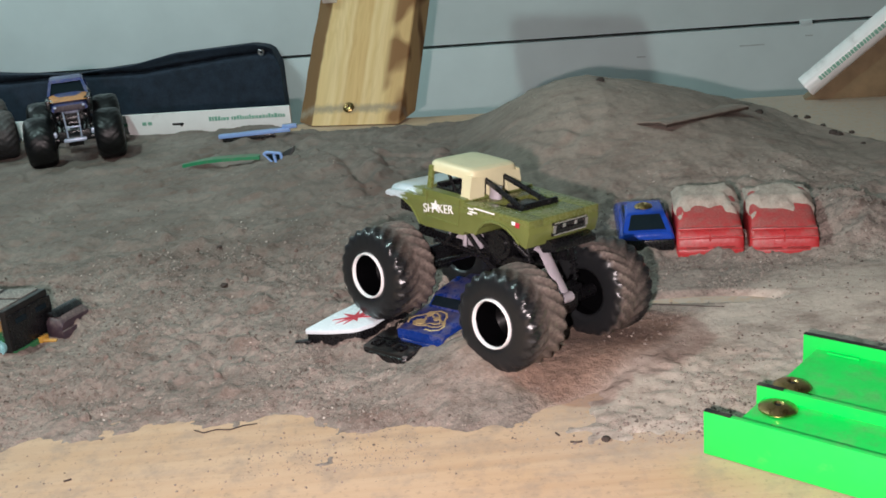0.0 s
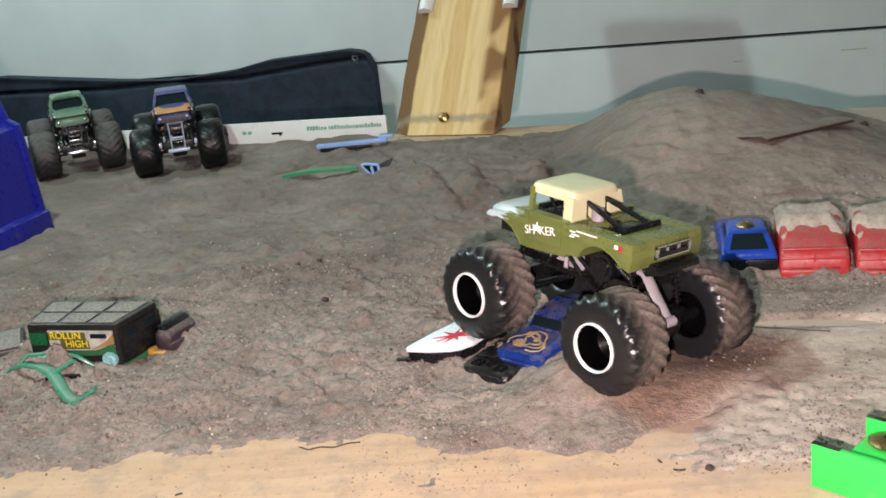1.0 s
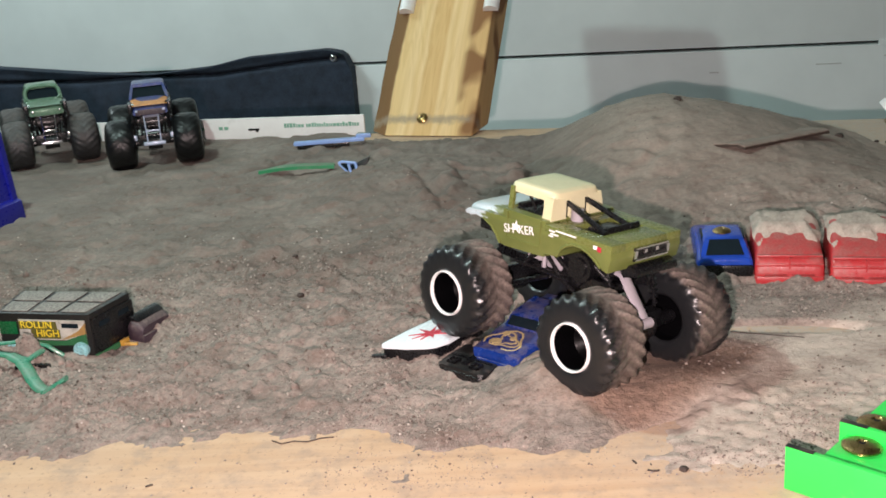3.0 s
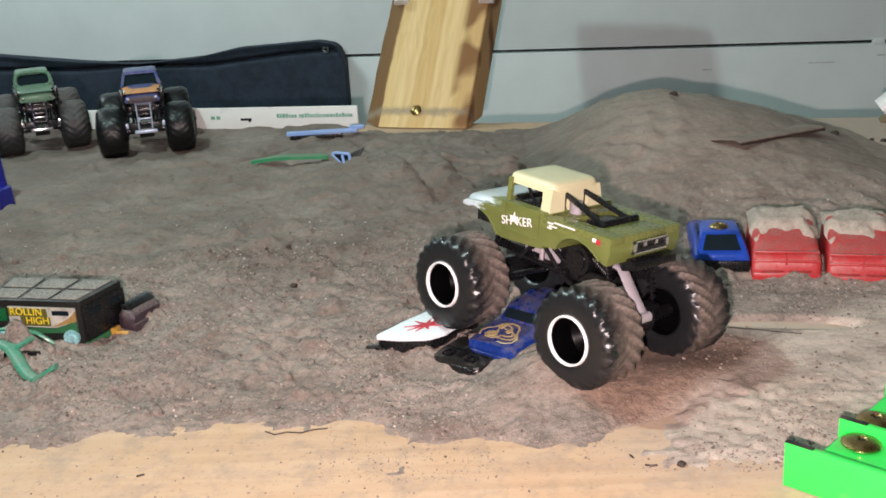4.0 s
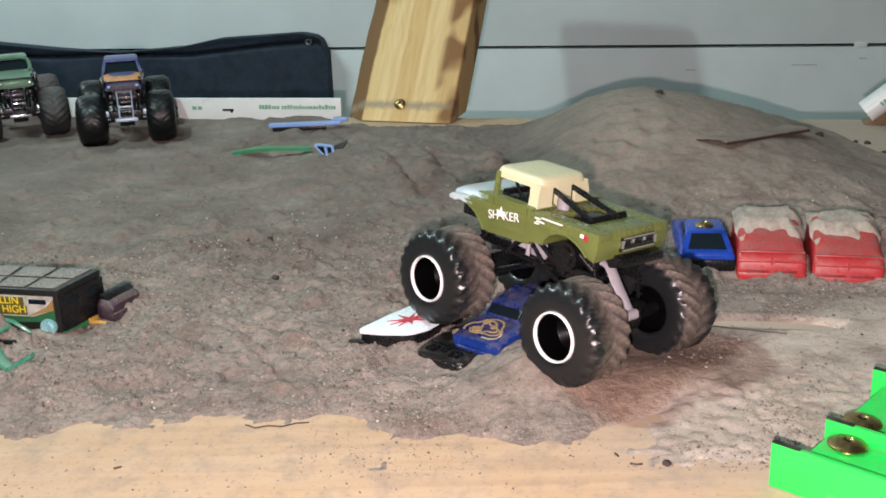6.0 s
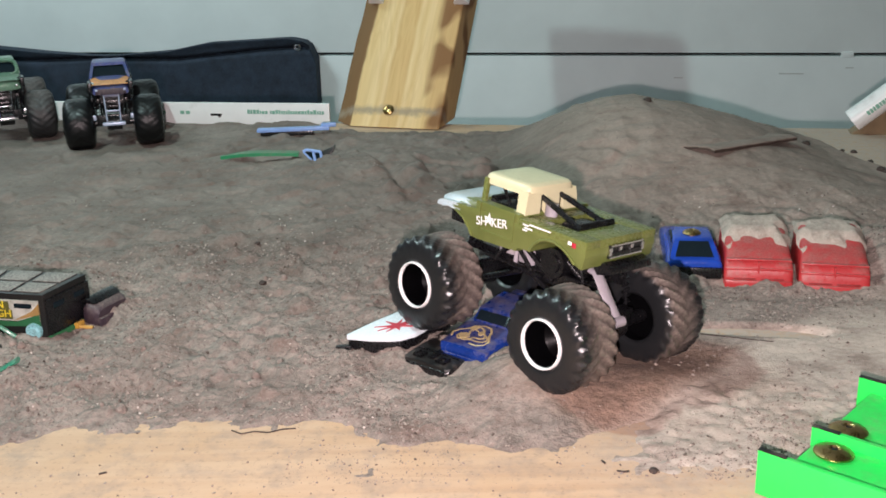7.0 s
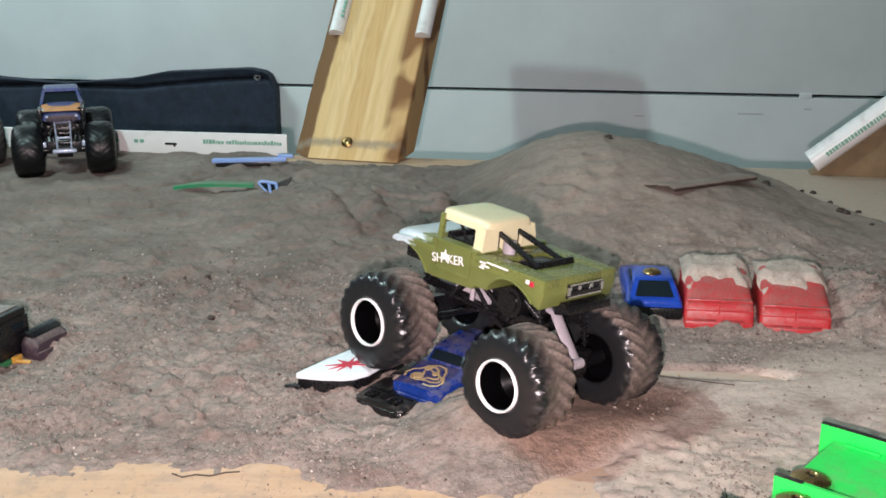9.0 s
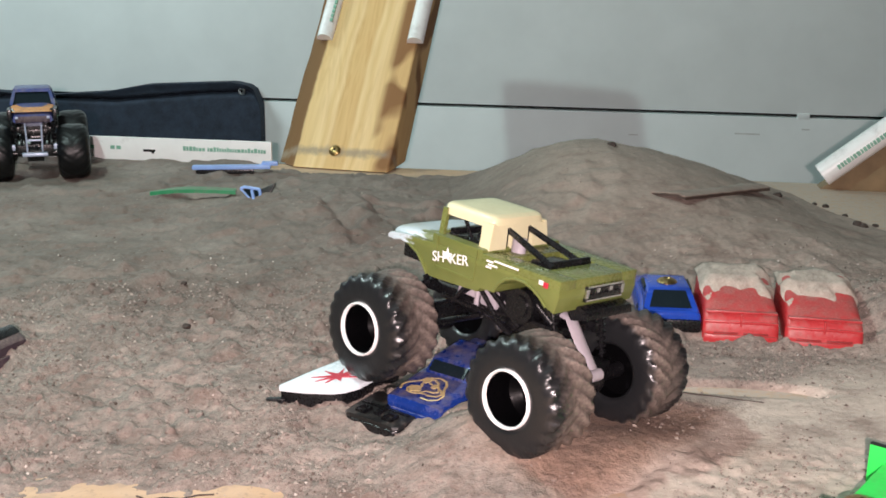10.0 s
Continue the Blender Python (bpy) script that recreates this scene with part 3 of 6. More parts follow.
def sand_sheet():
    xs = np.concatenate([np.arange(-0.62, -0.30, 0.004), np.arange(-0.30, 0.26, 0.00095), np.arange(0.26, 0.30, 0.0016), np.arange(0.30, 0.62, 0.004)])
    ys = np.concatenate([np.arange(0.22, 0.50, 0.00095), np.arange(0.50, 0.70, 0.0014), np.arange(0.70, 0.945, 0.0024)])
    gx, gy = np.meshgrid(xs, ys)
    gy = np.minimum(gy, 0.838 - 0.1405 * gx)
    z = sand_height(gx, gy)
    nx, ny = len(xs), len(ys)
    idx = np.arange(nx * ny).reshape(ny, nx)
    quads = np.stack([idx[:-1, :-1], idx[:-1, 1:], idx[1:, 1:], idx[1:, :-1]], -1).reshape(-1, 4)
    flat = z.reshape(-1)
    keep = (flat[quads].max(1) > -0.0002)
    me = bpy.data.meshes.new("sand")
    co = np.stack([gx.reshape(-1), gy.reshape(-1), np.maximum(flat, -0.003)], -1)
    me.from_pydata(co.tolist(), [], quads[keep].tolist())
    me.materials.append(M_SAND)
    me.polygons.foreach_set("use_smooth", [True] * len(me.polygons))
    return tagged(new("sand", me), "loose brown sand, heaped and trodden, on plywood", "sand", kind="stuff")


sand_sheet()


def grit(name, count, sizes, material, label, area, seed, front=False, whole=True):
    """Many small angular grains lying on the sand or the board; half-sunk ones need no underside."""
    rs = np.random.RandomState(seed)
    base = np.array([(1, 0, 0), (-1, 0, 0), (0, 1, 0), (0, -1, 0), (0, 0, 1), (0, 0, -1)], float)
    tri = np.array([(0, 2, 4), (2, 1, 4), (1, 3, 4), (3, 0, 4), (2, 0, 5), (1, 2, 5), (3, 1, 5), (0, 3, 5)])
    if not whole:
        base, tri = base[:5], tri[:4]
    x = rs.uniform(area[0], area[2], count)
    y = area[1] + (area[3] - area[1]) * rs.rand(count) ** 1.4
    s = sizes[0] + (sizes[1] - sizes[0]) * rs.rand(count) ** 3
    z = sand_height(x, y)
    # the heap beside the wheels is fine and free of coarse grains
    keep = (bump2(x, y, 0.075, 0.345, 0.11, 0.065, 25) < 0.22) | (rs.rand(count) < 0.15)
    # they lie in drifts
    keep &= rs.rand(count) < np.clip(0.55 + 0.9 * turned(x, y, 0.035, 33) + 0.5 * turned(x, y, 0.012, 34), 0.12, 1)
    # few on the thin dry film beside the track
    keep &= (x - y < -0.232) | (y > 0.43) | (rs.rand(count) < 0.55)
    if not front:
        keep &= z > 0.0004
    x, y, z, s = x[keep], y[keep], np.maximum(z[keep], 0.0), s[keep]
    count, k = len(x), len(base)
    lump = base[None] * (s[:, None, None] * (0.55 + 0.75 * rs.rand(count, k, 1))) * (1, 1, 0.8)
    lean = rs.uniform(-0.5, 0.5, (count, 2))
    lump[..., 2] += lump[..., 0] * lean[:, :1] + lump[..., 1] * lean[:, 1:]
    a = rs.rand(count)[:, None] * 6.3
    px = lump[..., 0] * np.cos(a) - lump[..., 1] * np.sin(a) + x[:, None]
    py = lump[..., 0] * np.sin(a) + lump[..., 1] * np.cos(a) + y[:, None]
    pz = lump[..., 2] + (z + s * (0.25 if whole else 0.05))[:, None]
    co = np.stack([px, py, pz], -1).reshape(-1, 3)
    faces = (tri[None] + (np.arange(count) * k)[:, None, None]).reshape(-1, 3)
    me = bpy.data.meshes.new(name)
    me.from_pydata(co.tolist(), [], faces.tolist())
    me.materials.append(material)
    return tagged(new(name, me), label, "sand grains", kind="stuff")


def grain_mat():
    """Brown grains, each of its own tone."""
    n = Nodes("grain_brown")
    g = n.add("ShaderNodeNewGeometry")
    c = n.ramp(g.outputs["Random Per Island"], [(0.0, (0.085, 0.064, 0.052)), (0.22, (0.170, 0.138, 0.117)), (0.85, (0.262, 0.219, 0.188)), (1.0, (0.38, 0.33, 0.285))])
    c = n.mix(0.4, c, n.ramp(n.noise(900, 2), [(0.3, 0.3), (0.7, 0.7)]), "OVERLAY")
    return n.done(c, 0.92)


M_GRAIN = grain_mat()
M_GRAINPALE = plain_mat("grain_pale", (0.52, 0.47, 0.42), 0.6, 0, 0.25, 60)
M_GRAINDARK = plain_mat("grain_dark", (0.07, 0.05, 0.04), 0.85, 0, 0.3, 60)
grit("sand_grains", 65000, (0.0003, 0.0011), M_GRAIN, "loose coarse grains of brown sand", (-0.28, 0.27, 0.26, 0.52), 11, False, False)
grit("far_grains", 7000, (0.0003, 0.0008), M_GRAIN, "loose grains of brown sand further back", (-0.30, 0.48, 0.28, 0.74), 16, False, False)
grit("pale_grains", 700, (0.0003, 0.0008), M_GRAINPALE, "pale gritty grains lying in the sand", (-0.30, 0.25, 0.28, 0.62), 12)
grit("dark_crumbs", 1200, (0.0003, 0.0010), M_GRAINDARK, "dark crumbs of dirt on sand and board", (-0.30, 0.24, 0.28, 0.62), 13)
grit("edge_crumbs", 1300, (0.0002, 0.0007), M_GRAIN, "sand crumbs strewn along the bare board", (-0.24, 0.328, 0.14, 0.258), 15, True)
grit("strip_grains", 5200, (0.0002, 0.0007), M_GRAIN, "fine sand scattered over a bare strip of board", (0.045, 0.268, 0.150, 0.335), 17, True)
grit("spilt_grains", 420, (0.0002, 0.0005), M_GRAIN, "a few spilt grains of sand on plywood", (-0.050, 0.268, 0.012, 0.296), 18, True)
grit("board_crumbs", 240, (0.0002, 0.0008), M_GRAIN, "stray sand crumbs on bare plywood", (-0.22, 0.235, 0.14, 0.31), 14, True)


def clods(count, seed):
    """Rounded crumbling lumps of packed sand."""
    rs = np.random.RandomState(seed)
    bm = bmesh.new()
    bmesh.ops.create_icosphere(bm, subdivisions=2, radius=1.0)
    base = np.array([v.co[:] for v in bm.verts])
    tri = np.array([[v.index for v in f.verts] for f in bm.faces])
    bm.free()
    x = rs.uniform(-0.30, 0.28, count)
    y = 0.285 + 0.24 * rs.rand(count) ** 1.3
    z = sand_height(x, y)
    vs, fs = [], []
    for k in range(count):
        if z[k] < 0.0012 or x[k] > 0.05 or (abs(x[k] - 0.02) < 0.07 and y[k] < 0.36):
            continue
        s = 0.0008 + 0.0018 * rs.rand() ** 3
        m = np.array(Euler(rs.rand(3) * 6.3).to_matrix())
        lump = base * (1 + 0.30 * np.array([noise.noise(Vector(p) * 1.7 + Vector((k, 0, 0))) for p in base])[:, None])
        fs.append(tri + 42 * len(vs))
        vs.append((lump * (s * np.array([1.25, 1.0, 0.75]))) @ m.T + (x[k], y[k], z[k] + s * 0.15))
    me = bpy.data.meshes.new("clods")
    me.from_pydata(np.concatenate(vs).tolist(), [], np.concatenate(fs).tolist())
    me.materials.append(M_SAND)
    me.polygons.foreach_set("use_smooth", [True] * len(me.polygons))
    return tagged(new("clods", me), "small crumbling clods of packed sand", "sand", kind="stuff")


clods(150, 31)


# ---- monster trucks ----
WHEEL_R, WHEEL_W = 0.0195, 0.0235
TYRE_R = 0.0205


def tyre_mesh(material, name="tyre", radius=TYRE_R, lug=0.0013, round_off=0.0004, count=21):
    """A fat tyre about the y axis, y from 0 (outer face) to -WHEEL_W, moulded in one with its chevron lugs."""
    w = WHEEL_W
    r = radius - lug
    half = [(-0.0010, 0.0098, 0.0), (0.0002, 0.0106, 0.0), (0.0004, 0.0122, 0.0), (0.0003, 0.0142, 0.0), (0.0001, 0.0158, 0.05), (-0.0002, r - 0.0022, 0.15),
            (-0.0008, r - 0.0010, 0.40), (-0.0020, r - 0.0002, 0.75), (-0.0036, r, 1.0), (-0.0054, r, 1.0), (-0.0073, r, 0.95), (-0.0092, r, 0.7), (-0.0108, r, 0.35)]
    rows = [(y, q, k, 0) for y, q, k in half] + [(-w / 2, r, 0.2, 0)] + [(-w - y, q, k, 1) for y, q, k in half[::-1]]
    turns = count * 12
    co, faces = [], []
    for i in range(turns):
        a = 2 * math.pi * i / turns
        for y, q, k, side in rows:
            deep = min(1.0, max(0.0, -y if side == 0 else w + y) / (w / 2))
            phase = (a * count / (2 * math.pi) + 0.5 * side + 1.7 * deep ** 0.85) % 1.0
            edge = min(phase, 1 - phase) * 2
            rise = min(1.0, max(0.0, (0.66 - edge) / 0.30))
            out = q + lug * k * rise
            pull = round_off * (abs(y + w / 2) / (w / 2)) ** 3 if q > 0.012 else 0.0
            out -= pull
            co.append((out * math.cos(a), y + (0.0003 if side == 0 else -0.0003) * k * rise, out * math.sin(a)))
    n = len(rows)
    for i in range(turns):
        j = (i + 1) % turns
        for k in range(n - 1):
            faces.append((i * n + k, i * n + k + 1, j * n + k + 1, j * n + k))
    me = bpy.data.meshes.new(name)
    me.from_pydata(co, [], faces)
    me.materials.append(material)
    me.polygons.foreach_set("use_smooth", [True] * len(me.polygons))
    me.set_sharp_from_angle(angle=radians(50))
    return me


def wheel_parts(parent, tyre, at, flip, rim_material, ring_material, spin):
    """One wheel under its truck: the rim is the part, tyre and painted lip are its pieces."""
    bm = bmesh.new()
    revolve(bm, [(-0.0006, 0.0101), (-0.0030, 0.0095), (-0.0120, 0.0090), (-0.0150, 0.0060), (-0.0150, 0.0028), (-0.0115, 0.0024), (-0.0108, 0.0014), (-0.0106, 0.0001)], 28)
    for k in range(6):
        a = 2 * math.pi * k / 6
        tube(bm, (0.0045 * math.cos(a), -0.0152, 0.0045 * math.sin(a)), (0.0045 * math.cos(a), -0.0142, 0.0045 * math.sin(a)), 0.0007, n=6)
    revolve(bm, [(-WHEEL_W + 0.001, 0.0106), (-WHEEL_W + 0.006, 0.0095), (-WHEEL_W + 0.007, 0.0001)], 24)
    wheel = part("wheel", bm, rim_material, parent, "deep black wheel")
    wheel.matrix_local = pose(*at, 0, spin, 0) @ (pose(0, 0, 0, 0, 0, 180) if flip else pose(0, 0, 0))
    t = new("tyre", tyre)
    t.parent = wheel
    tagged(t, "dusty black rubber tyre with slanting lugs")
    bm = bmesh.new()
    revolve(bm, [(-0.0008, 0.0091), (0.0004, 0.0092), (0.0008, 0.0095), (0.0005, 0.0099), (-0.0006, 0.0101)], 40)
    part("rim_lip", bm, ring_material, wheel, "painted rim lip")
    return wheel


def spring(bm, a, b, r, turns=7):
    """A coil drawn as stacked rings, round a rod."""
    a, b = Vector(a), Vector(b)
    tube(bm, a, b, r * 0.45, n=8)
    pts = []
    q = (b - a).to_track_quat("Z", "Y")
    for k in range(turns * 10 + 1):
        t = k / (turns * 10)
        ang = 2 * math.pi * turns * t
        pts.append(a.lerp(b, 0.15 + 0.7 * t) + q @ Vector((r * math.cos(ang), r * math.sin(ang), 0)))
    path_bar(bm, pts, r * 0.5, r * 0.5, 5)


def chassis(parent, half_base, half_track, plastic, metal):
    """Ladder frame, axles, links, shocks and gearbox, each as a part."""
    bm = bmesh.new()
    for s in (-1, 1):
        box(bm, (-half_base + 0.004, s * 0.0105 - 0.0013, 0.0335), (half_base - 0.002, s * 0.0105 + 0.0013, 0.0375), 0.0004)
        tube(bm, (-0.030, s * 0.0105, 0.0375), (-0.018, s * 0.014, 0.047), 0.0012)
        tube(bm, (0.030, s * 0.0105, 0.0375), (0.016, s * 0.014, 0.046), 0.0012)
        tube(bm, (-0.016, s * 0.013, 0.0335), (0.002, s * 0.0145, 0.046), 0.0011)
        tube(bm, (0.018, s * 0.013, 0.0335), (0.002, s * 0.0145, 0.046), 0.0011)
        tube(bm, (-0.017, s * 0.015, 0.0455), (0.019, s * 0.015, 0.0445), 0.0010)
        tube(bm, (-0.0075, s * 0.0150, 0.0340), (0.0050, s * 0.0155, 0.0455), 0.0009)
        tube(bm, (0.0150, s * 0.0150, 0.0340), (0.0055, s * 0.0155, 0.0455), 0.0009)
        tube(bm, (-0.0120, s * 0.0150, 0.0350), (0.0200, s * 0.0150, 0.0350), 0.0010)
    for x in (-0.028, -0.012, 0.006, 0.022):
        box(bm, (x - 0.0012, -0.0105, 0.0337), (x + 0.0012, 0.0105, 0.0365))
    box(bm, (-0.026, -0.009, 0.030), (0.024, 0.009, 0.0345), 0.0008)
    box(bm, (-0.030, -0.0120, 0.0400), (0.020, 0.0120, 0.0448), 0.001)
    for s in (-1, 1):
        tube(bm, (-0.0170, s * 0.0095, 0.0420), (-0.0170, s * 0.0160, 0.0420), 0.0062, n=16)
        tube(bm, (-0.0170, s * 0.0160, 0.0420), (-0.0170, s * 0.0168, 0.0420), 0.0040, n=16)
        tube(bm, (0.0260, s * 0.0110, 0.0430), (0.0370, s * 0.0130, 0.0500), 0.0014)
        box(bm, (0.0290, s * 0.0150 - 0.0015, 0.0440), (0.0420, s * 0.0150 + 0.0015, 0.0515), 0.0008)
    part("ladder_frame", bm, plastic, parent, "black moulded frame")
    for s in (-1, 1):
        bm = bmesh.new()
        x = s * half_base
        tube(bm, (x, -half_track + WHEEL_W - 0.006, WHEEL_R), (x, half_track - WHEEL_W + 0.006, WHEEL_R), 0.0028, n=12)
        tube(bm, (x, -0.0055, WHEEL_R), (x, 0.0055, WHEEL_R), 0.0062, n=14)
        box(bm, (x - 0.003, -0.012, WHEEL_R - 0.002), (x + 0.003, 0.012, WHEEL_R + 0.006), 0.0008)
        part("axle", bm, plastic, parent)
        for u in (-1, 1):
            bm = bmesh.new()
            tube(bm, (x - s * 0.004, u * 0.0085, WHEEL_R - 0.001), (s * 0.004, u * 0.0105, 0.0315), 0.0012)
            tube(bm, (x - s * 0.002, u * 0.0060, WHEEL_R + 0.006), (s * 0.010, u * 0.0100, 0.0365), 0.0011)
            part("link_bar", bm, plastic, parent)
            bm = bmesh.new()
            spring(bm, (x - s * 0.001, u * 0.0125, WHEEL_R + 0.003), (x - s * 0.007, u * 0.0135, 0.0455), 0.0015)
            part("shock", bm, plastic, parent)
    bm = bmesh.new()
    box(bm, (-0.006, -0.0065, 0.0345), (0.010, 0.0065, 0.0425), 0.0012, (0.8, 0.7))
    box(bm, (0.010, -0.0055, 0.036), (0.018, 0.0055, 0.041), 0.001)
    for u in (-1, 1):
        box(bm, (-0.0045, u * 0.0112 - 0.0020, 0.0362), (0.0035, u * 0.0112 + 0.0020, 0.0425), 0.0008)
        box(bm, (0.0065, u * 0.0112 - 0.0018, 0.0375), (0.0150, u * 0.0112 + 0.0018, 0.0430), 0.0007)
        tube(bm, (0.0052, u * 0.0128, 0.0350), (0.0052, u * 0.0128, 0.0430), 0.0010)
    part("engine_block", bm, metal, parent, "pale grey-lilac moulded engine")


def main_truck():
    """Olive pick-up monster truck climbing over the crushed cars."""
    hb, ht = 0.0364, 0.0396
    truck = thing("monster_truck", pose(0.0445, 0.3717, 0.0079, 5.5, -3.8, 133.1), "olive toy monster truck with cream hardtop and dusty black tyres", "toy truck", "toy monster trucks")
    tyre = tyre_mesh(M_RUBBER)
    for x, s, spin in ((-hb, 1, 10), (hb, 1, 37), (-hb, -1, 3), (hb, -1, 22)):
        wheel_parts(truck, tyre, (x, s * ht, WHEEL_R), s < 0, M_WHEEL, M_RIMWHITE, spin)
    chassis(truck, hb, ht, M_BLACK, M_LILAC)
    # body: the side outline with its wheel arches, the bed left open
    w = 0.0215
    rear_arch = [(-0.0108, 0.0460), (-0.0126, 0.0492), (-0.0155, 0.0518), (-0.0195, 0.0532), (-0.0238, 0.0532), (-0.0278, 0.0520), (-0.0314, 0.0500), (-0.0342, 0.0476)]
    front_arch = [(0.0408, 0.0514), (0.0370, 0.0524), (0.0325, 0.0516), (0.0276, 0.0494), (0.0242, 0.0462), (0.0216, 0.0430)]
    lower = [(-0.0376, 0.0466), (-0.0388, 0.0522), (-0.0384, 0.0555)] + [(0.0200, 0.0555), (0.0330, 0.0550), (0.0430, 0.0538), (0.0446, 0.0526), (0.0442, 0.0512)] + front_arch + [(0.0190, 0.0428), (-0.0034, 0.0440), (-0.0044, 0.0456)] + rear_arch
    bm = bmesh.new()
    prism(bm, lower, "y", -w, w, 0.0005)
    # panel lines, sill lip and flared arches
    for s in (-1, 1):
        box(bm, (-0.0005, s * w - 0.0004, 0.0470), (0.0175, s * w + 0.0004, 0.0480), 0.0002)
        for x in (0.0185, -0.0008):
            box(bm, (x - 0.0003, s * w - 0.0004, 0.0475), (x + 0.0003, s * w + 0.0003, 0.0585))
        path_bar(bm, [(x, s * (w + 0.0002), z + 0.0004) for x, z in rear_arch], 0.0012, 0.0012, 6)
        path_bar(bm, [(x, s * (w + 0.0002), z + 0.0004) for x, z in front_arch], 0.0012, 0.0012, 6)
    part("body", bm, M_OLIVE, truck, "glossy olive body with a white splash over the bonnet")
    # bed rails, tail deck, front of the bed
    bm = bmesh.new()
    for s in (-1, 1):
        lo, hi = sorted((s * 0.0125, s * w))
        box(bm, (-0.0386, lo, 0.0545), (-0.0030, hi, 0.0580), 0.0007)
    box(bm, (-0.0386, -0.0130, 0.0545), (-0.0265, 0.0130, 0.0579), 0.0005)
    box(bm, (-0.0110, -0.0130, 0.0545), (-0.0030, 0.0130, 0.0578), 0.0005)
    part("bed", bm, M_OLIVEPLAIN, truck, "open olive load bed")
    # door step line and cowl
    bm = bmesh.new()
    box(bm, (-0.0032, -w + 0.0003, 0.0545), (0.0215, w - 0.0003, 0.0590), 0.0007)
    part("cowl", bm, M_OLIVE, truck)
    # bonnet, narrowing to the nose
    bm = bmesh.new()
    rings = []
    for x, hw, zb, zt in ((0.0195, 0.0208, 0.0545, 0.0588), (0.0250, 0.0206, 0.0545, 0.0584), (0.0330, 0.0198, 0.0540, 0.0576), (0.0400, 0.0186, 0.0530, 0.0566), (0.0445, 0.0174, 0.0522, 0.0556), (0.0466, 0.0160, 0.0522, 0.0545)):
        rings.append(car_ring(x, hw, zb, zt, 0.88, 20, 5))
    loft(bm, rings)
    part("bonnet", bm, M_OLIVE, truck, "olive bonnet splashed with white")
    # cab
    bm = bmesh.new()
    for s in (-1, 1):
        loft(bm, [[(x + dx, s * (y + dy), z) for dx, dy in ((-0.0011, -0.0009), (0.0011, -0.0009), (0.0011, 0.0009), (-0.0011, 0.0009))] for x, y, z in ((0.0192, 0.0192, 0.0585), (0.0208, 0.0162, 0.0682))])
    path_bar(bm, [(0.0203, -0.018, 0.0590), (0.0205, 0.018, 0.0590)], 0.0016, 0.0014, 6)
    part("windscreen_pillar", bm, M_OLIVEPLAIN, truck)
    bm = bmesh.new()
    rings = []
    for z, x0, x1, hw in ((0.0660, -0.0030, 0.0230, 0.0170), (0.0676, -0.0030, 0.0232, 0.0168), (0.0694, -0.0026, 0.0228, 0.0160), (0.0701, -0.0016, 0.0219, 0.0150), (0.0704, 0.0010, 0.0195, 0.0125)):
        cx, hx = (x0 + x1) / 2, (x1 - x0) / 2
        ring = []
        for k in range(28):
            a = 2 * math.pi * k / 28
            c, d = math.cos(a), math.sin(a)
            ring.append((cx + hx * math.copysign(abs(c) ** 0.24, c), hw * math.copysign(abs(d) ** 0.24, d), z))
        rings.append(ring)
    loft(bm, rings)
    # rear wall in three panes with two slots, and the side quarters
    for y0, y1 in ((-0.0168, -0.0080), (-0.0050, 0.0050), (0.0080, 0.0168)):
        loft(bm, [[(x - 0.0016, y0 * k, z), (x, y0 * k, z), (x, y1 * k, z), (x - 0.0016, y1 * k, z)] for x, z, k in ((-0.0020, 0.0585, 1.04), (-0.0018, 0.0630, 1.03), (-0.0014, 0.0670, 1.0))])
    box(bm, (-0.0027, -0.0160, 0.0652), (-0.0005, 0.0160, 0.0672), 0.0006)
    for s in (-1, 1):
        loft(bm, [[(x0, s * (y - 0.0016), z), (x1, s * (y - 0.0016), z), (x1, s * y, z), (x0, s * y, z)] for x0, x1, y, z in ((-0.0036, 0.0014, 0.0188, 0.0584), (-0.0034, 0.0014, 0.0182, 0.0630), (-0.0030, 0.0026, 0.0170, 0.0676))])
    part("hardtop", bm, M_CREAM, truck, "cream plastic hardtop")
    # seats and cage seen through the windows
    bm = bmesh.new()
    for s in (-1, 1):
        box(bm, (-0.0010, s * 0.0075 - 0.0040, 0.0572), (0.0015, s * 0.0075 + 0.0040, 0.0635), 0.0010)
        tube(bm, (0.0080, s * 0.0140, 0.0585), (0.0150, s * 0.0130, 0.0675), 0.0008)
        tube(bm, (0.0035, s * 0.0140, 0.0585), (0.0035, s * 0.0130, 0.0675), 0.0008)
    box(bm, (0.0160, -0.0150, 0.0575), (0.0190, 0.0150, 0.0612), 0.0008)
    box(bm, (-0.0015, -0.0172, 0.0572), (0.0180, 0.0165, 0.0598), 0.0005)
    box(bm, (0.0020, -0.0176, 0.0590), (0.0175, -0.0166, 0.0662), 0.0003)
    box(bm, (0.0020, -0.0150, 0.0590), (0.0060, 0.0150, 0.0628), 0.0012)
    part("cab_interior", bm, M_BLACK, truck, "black seats and roll cage")
    bm = bmesh.new()
    tube(bm, (-0.0062, 0.0036, 0.0560), (-0.0062, 0.0036, 0.0628), 0.0028, n=16)
    part("tank", bm, M_LILAC, truck, "pale lilac tank behind the cab")
    for s in (-1, 1):
        bm = bmesh.new()
        path_bar(bm, [(-0.0020, s * 0.0066, 0.0652), (-0.0060, s * 0.0070, 0.0641), (-0.0240, s * 0.0092, 0.0588), (-0.0262, s * 0.0094, 0.0580)], 0.0026, 0.0024, 8)
        part("roll_bar", bm, M_BLACK, truck, "black bar from hardtop to bed")
    bm = bmesh.new()
    box(bm, (-0.0264, -0.0124, 0.0546), (-0.0110, 0.0124, 0.0556))
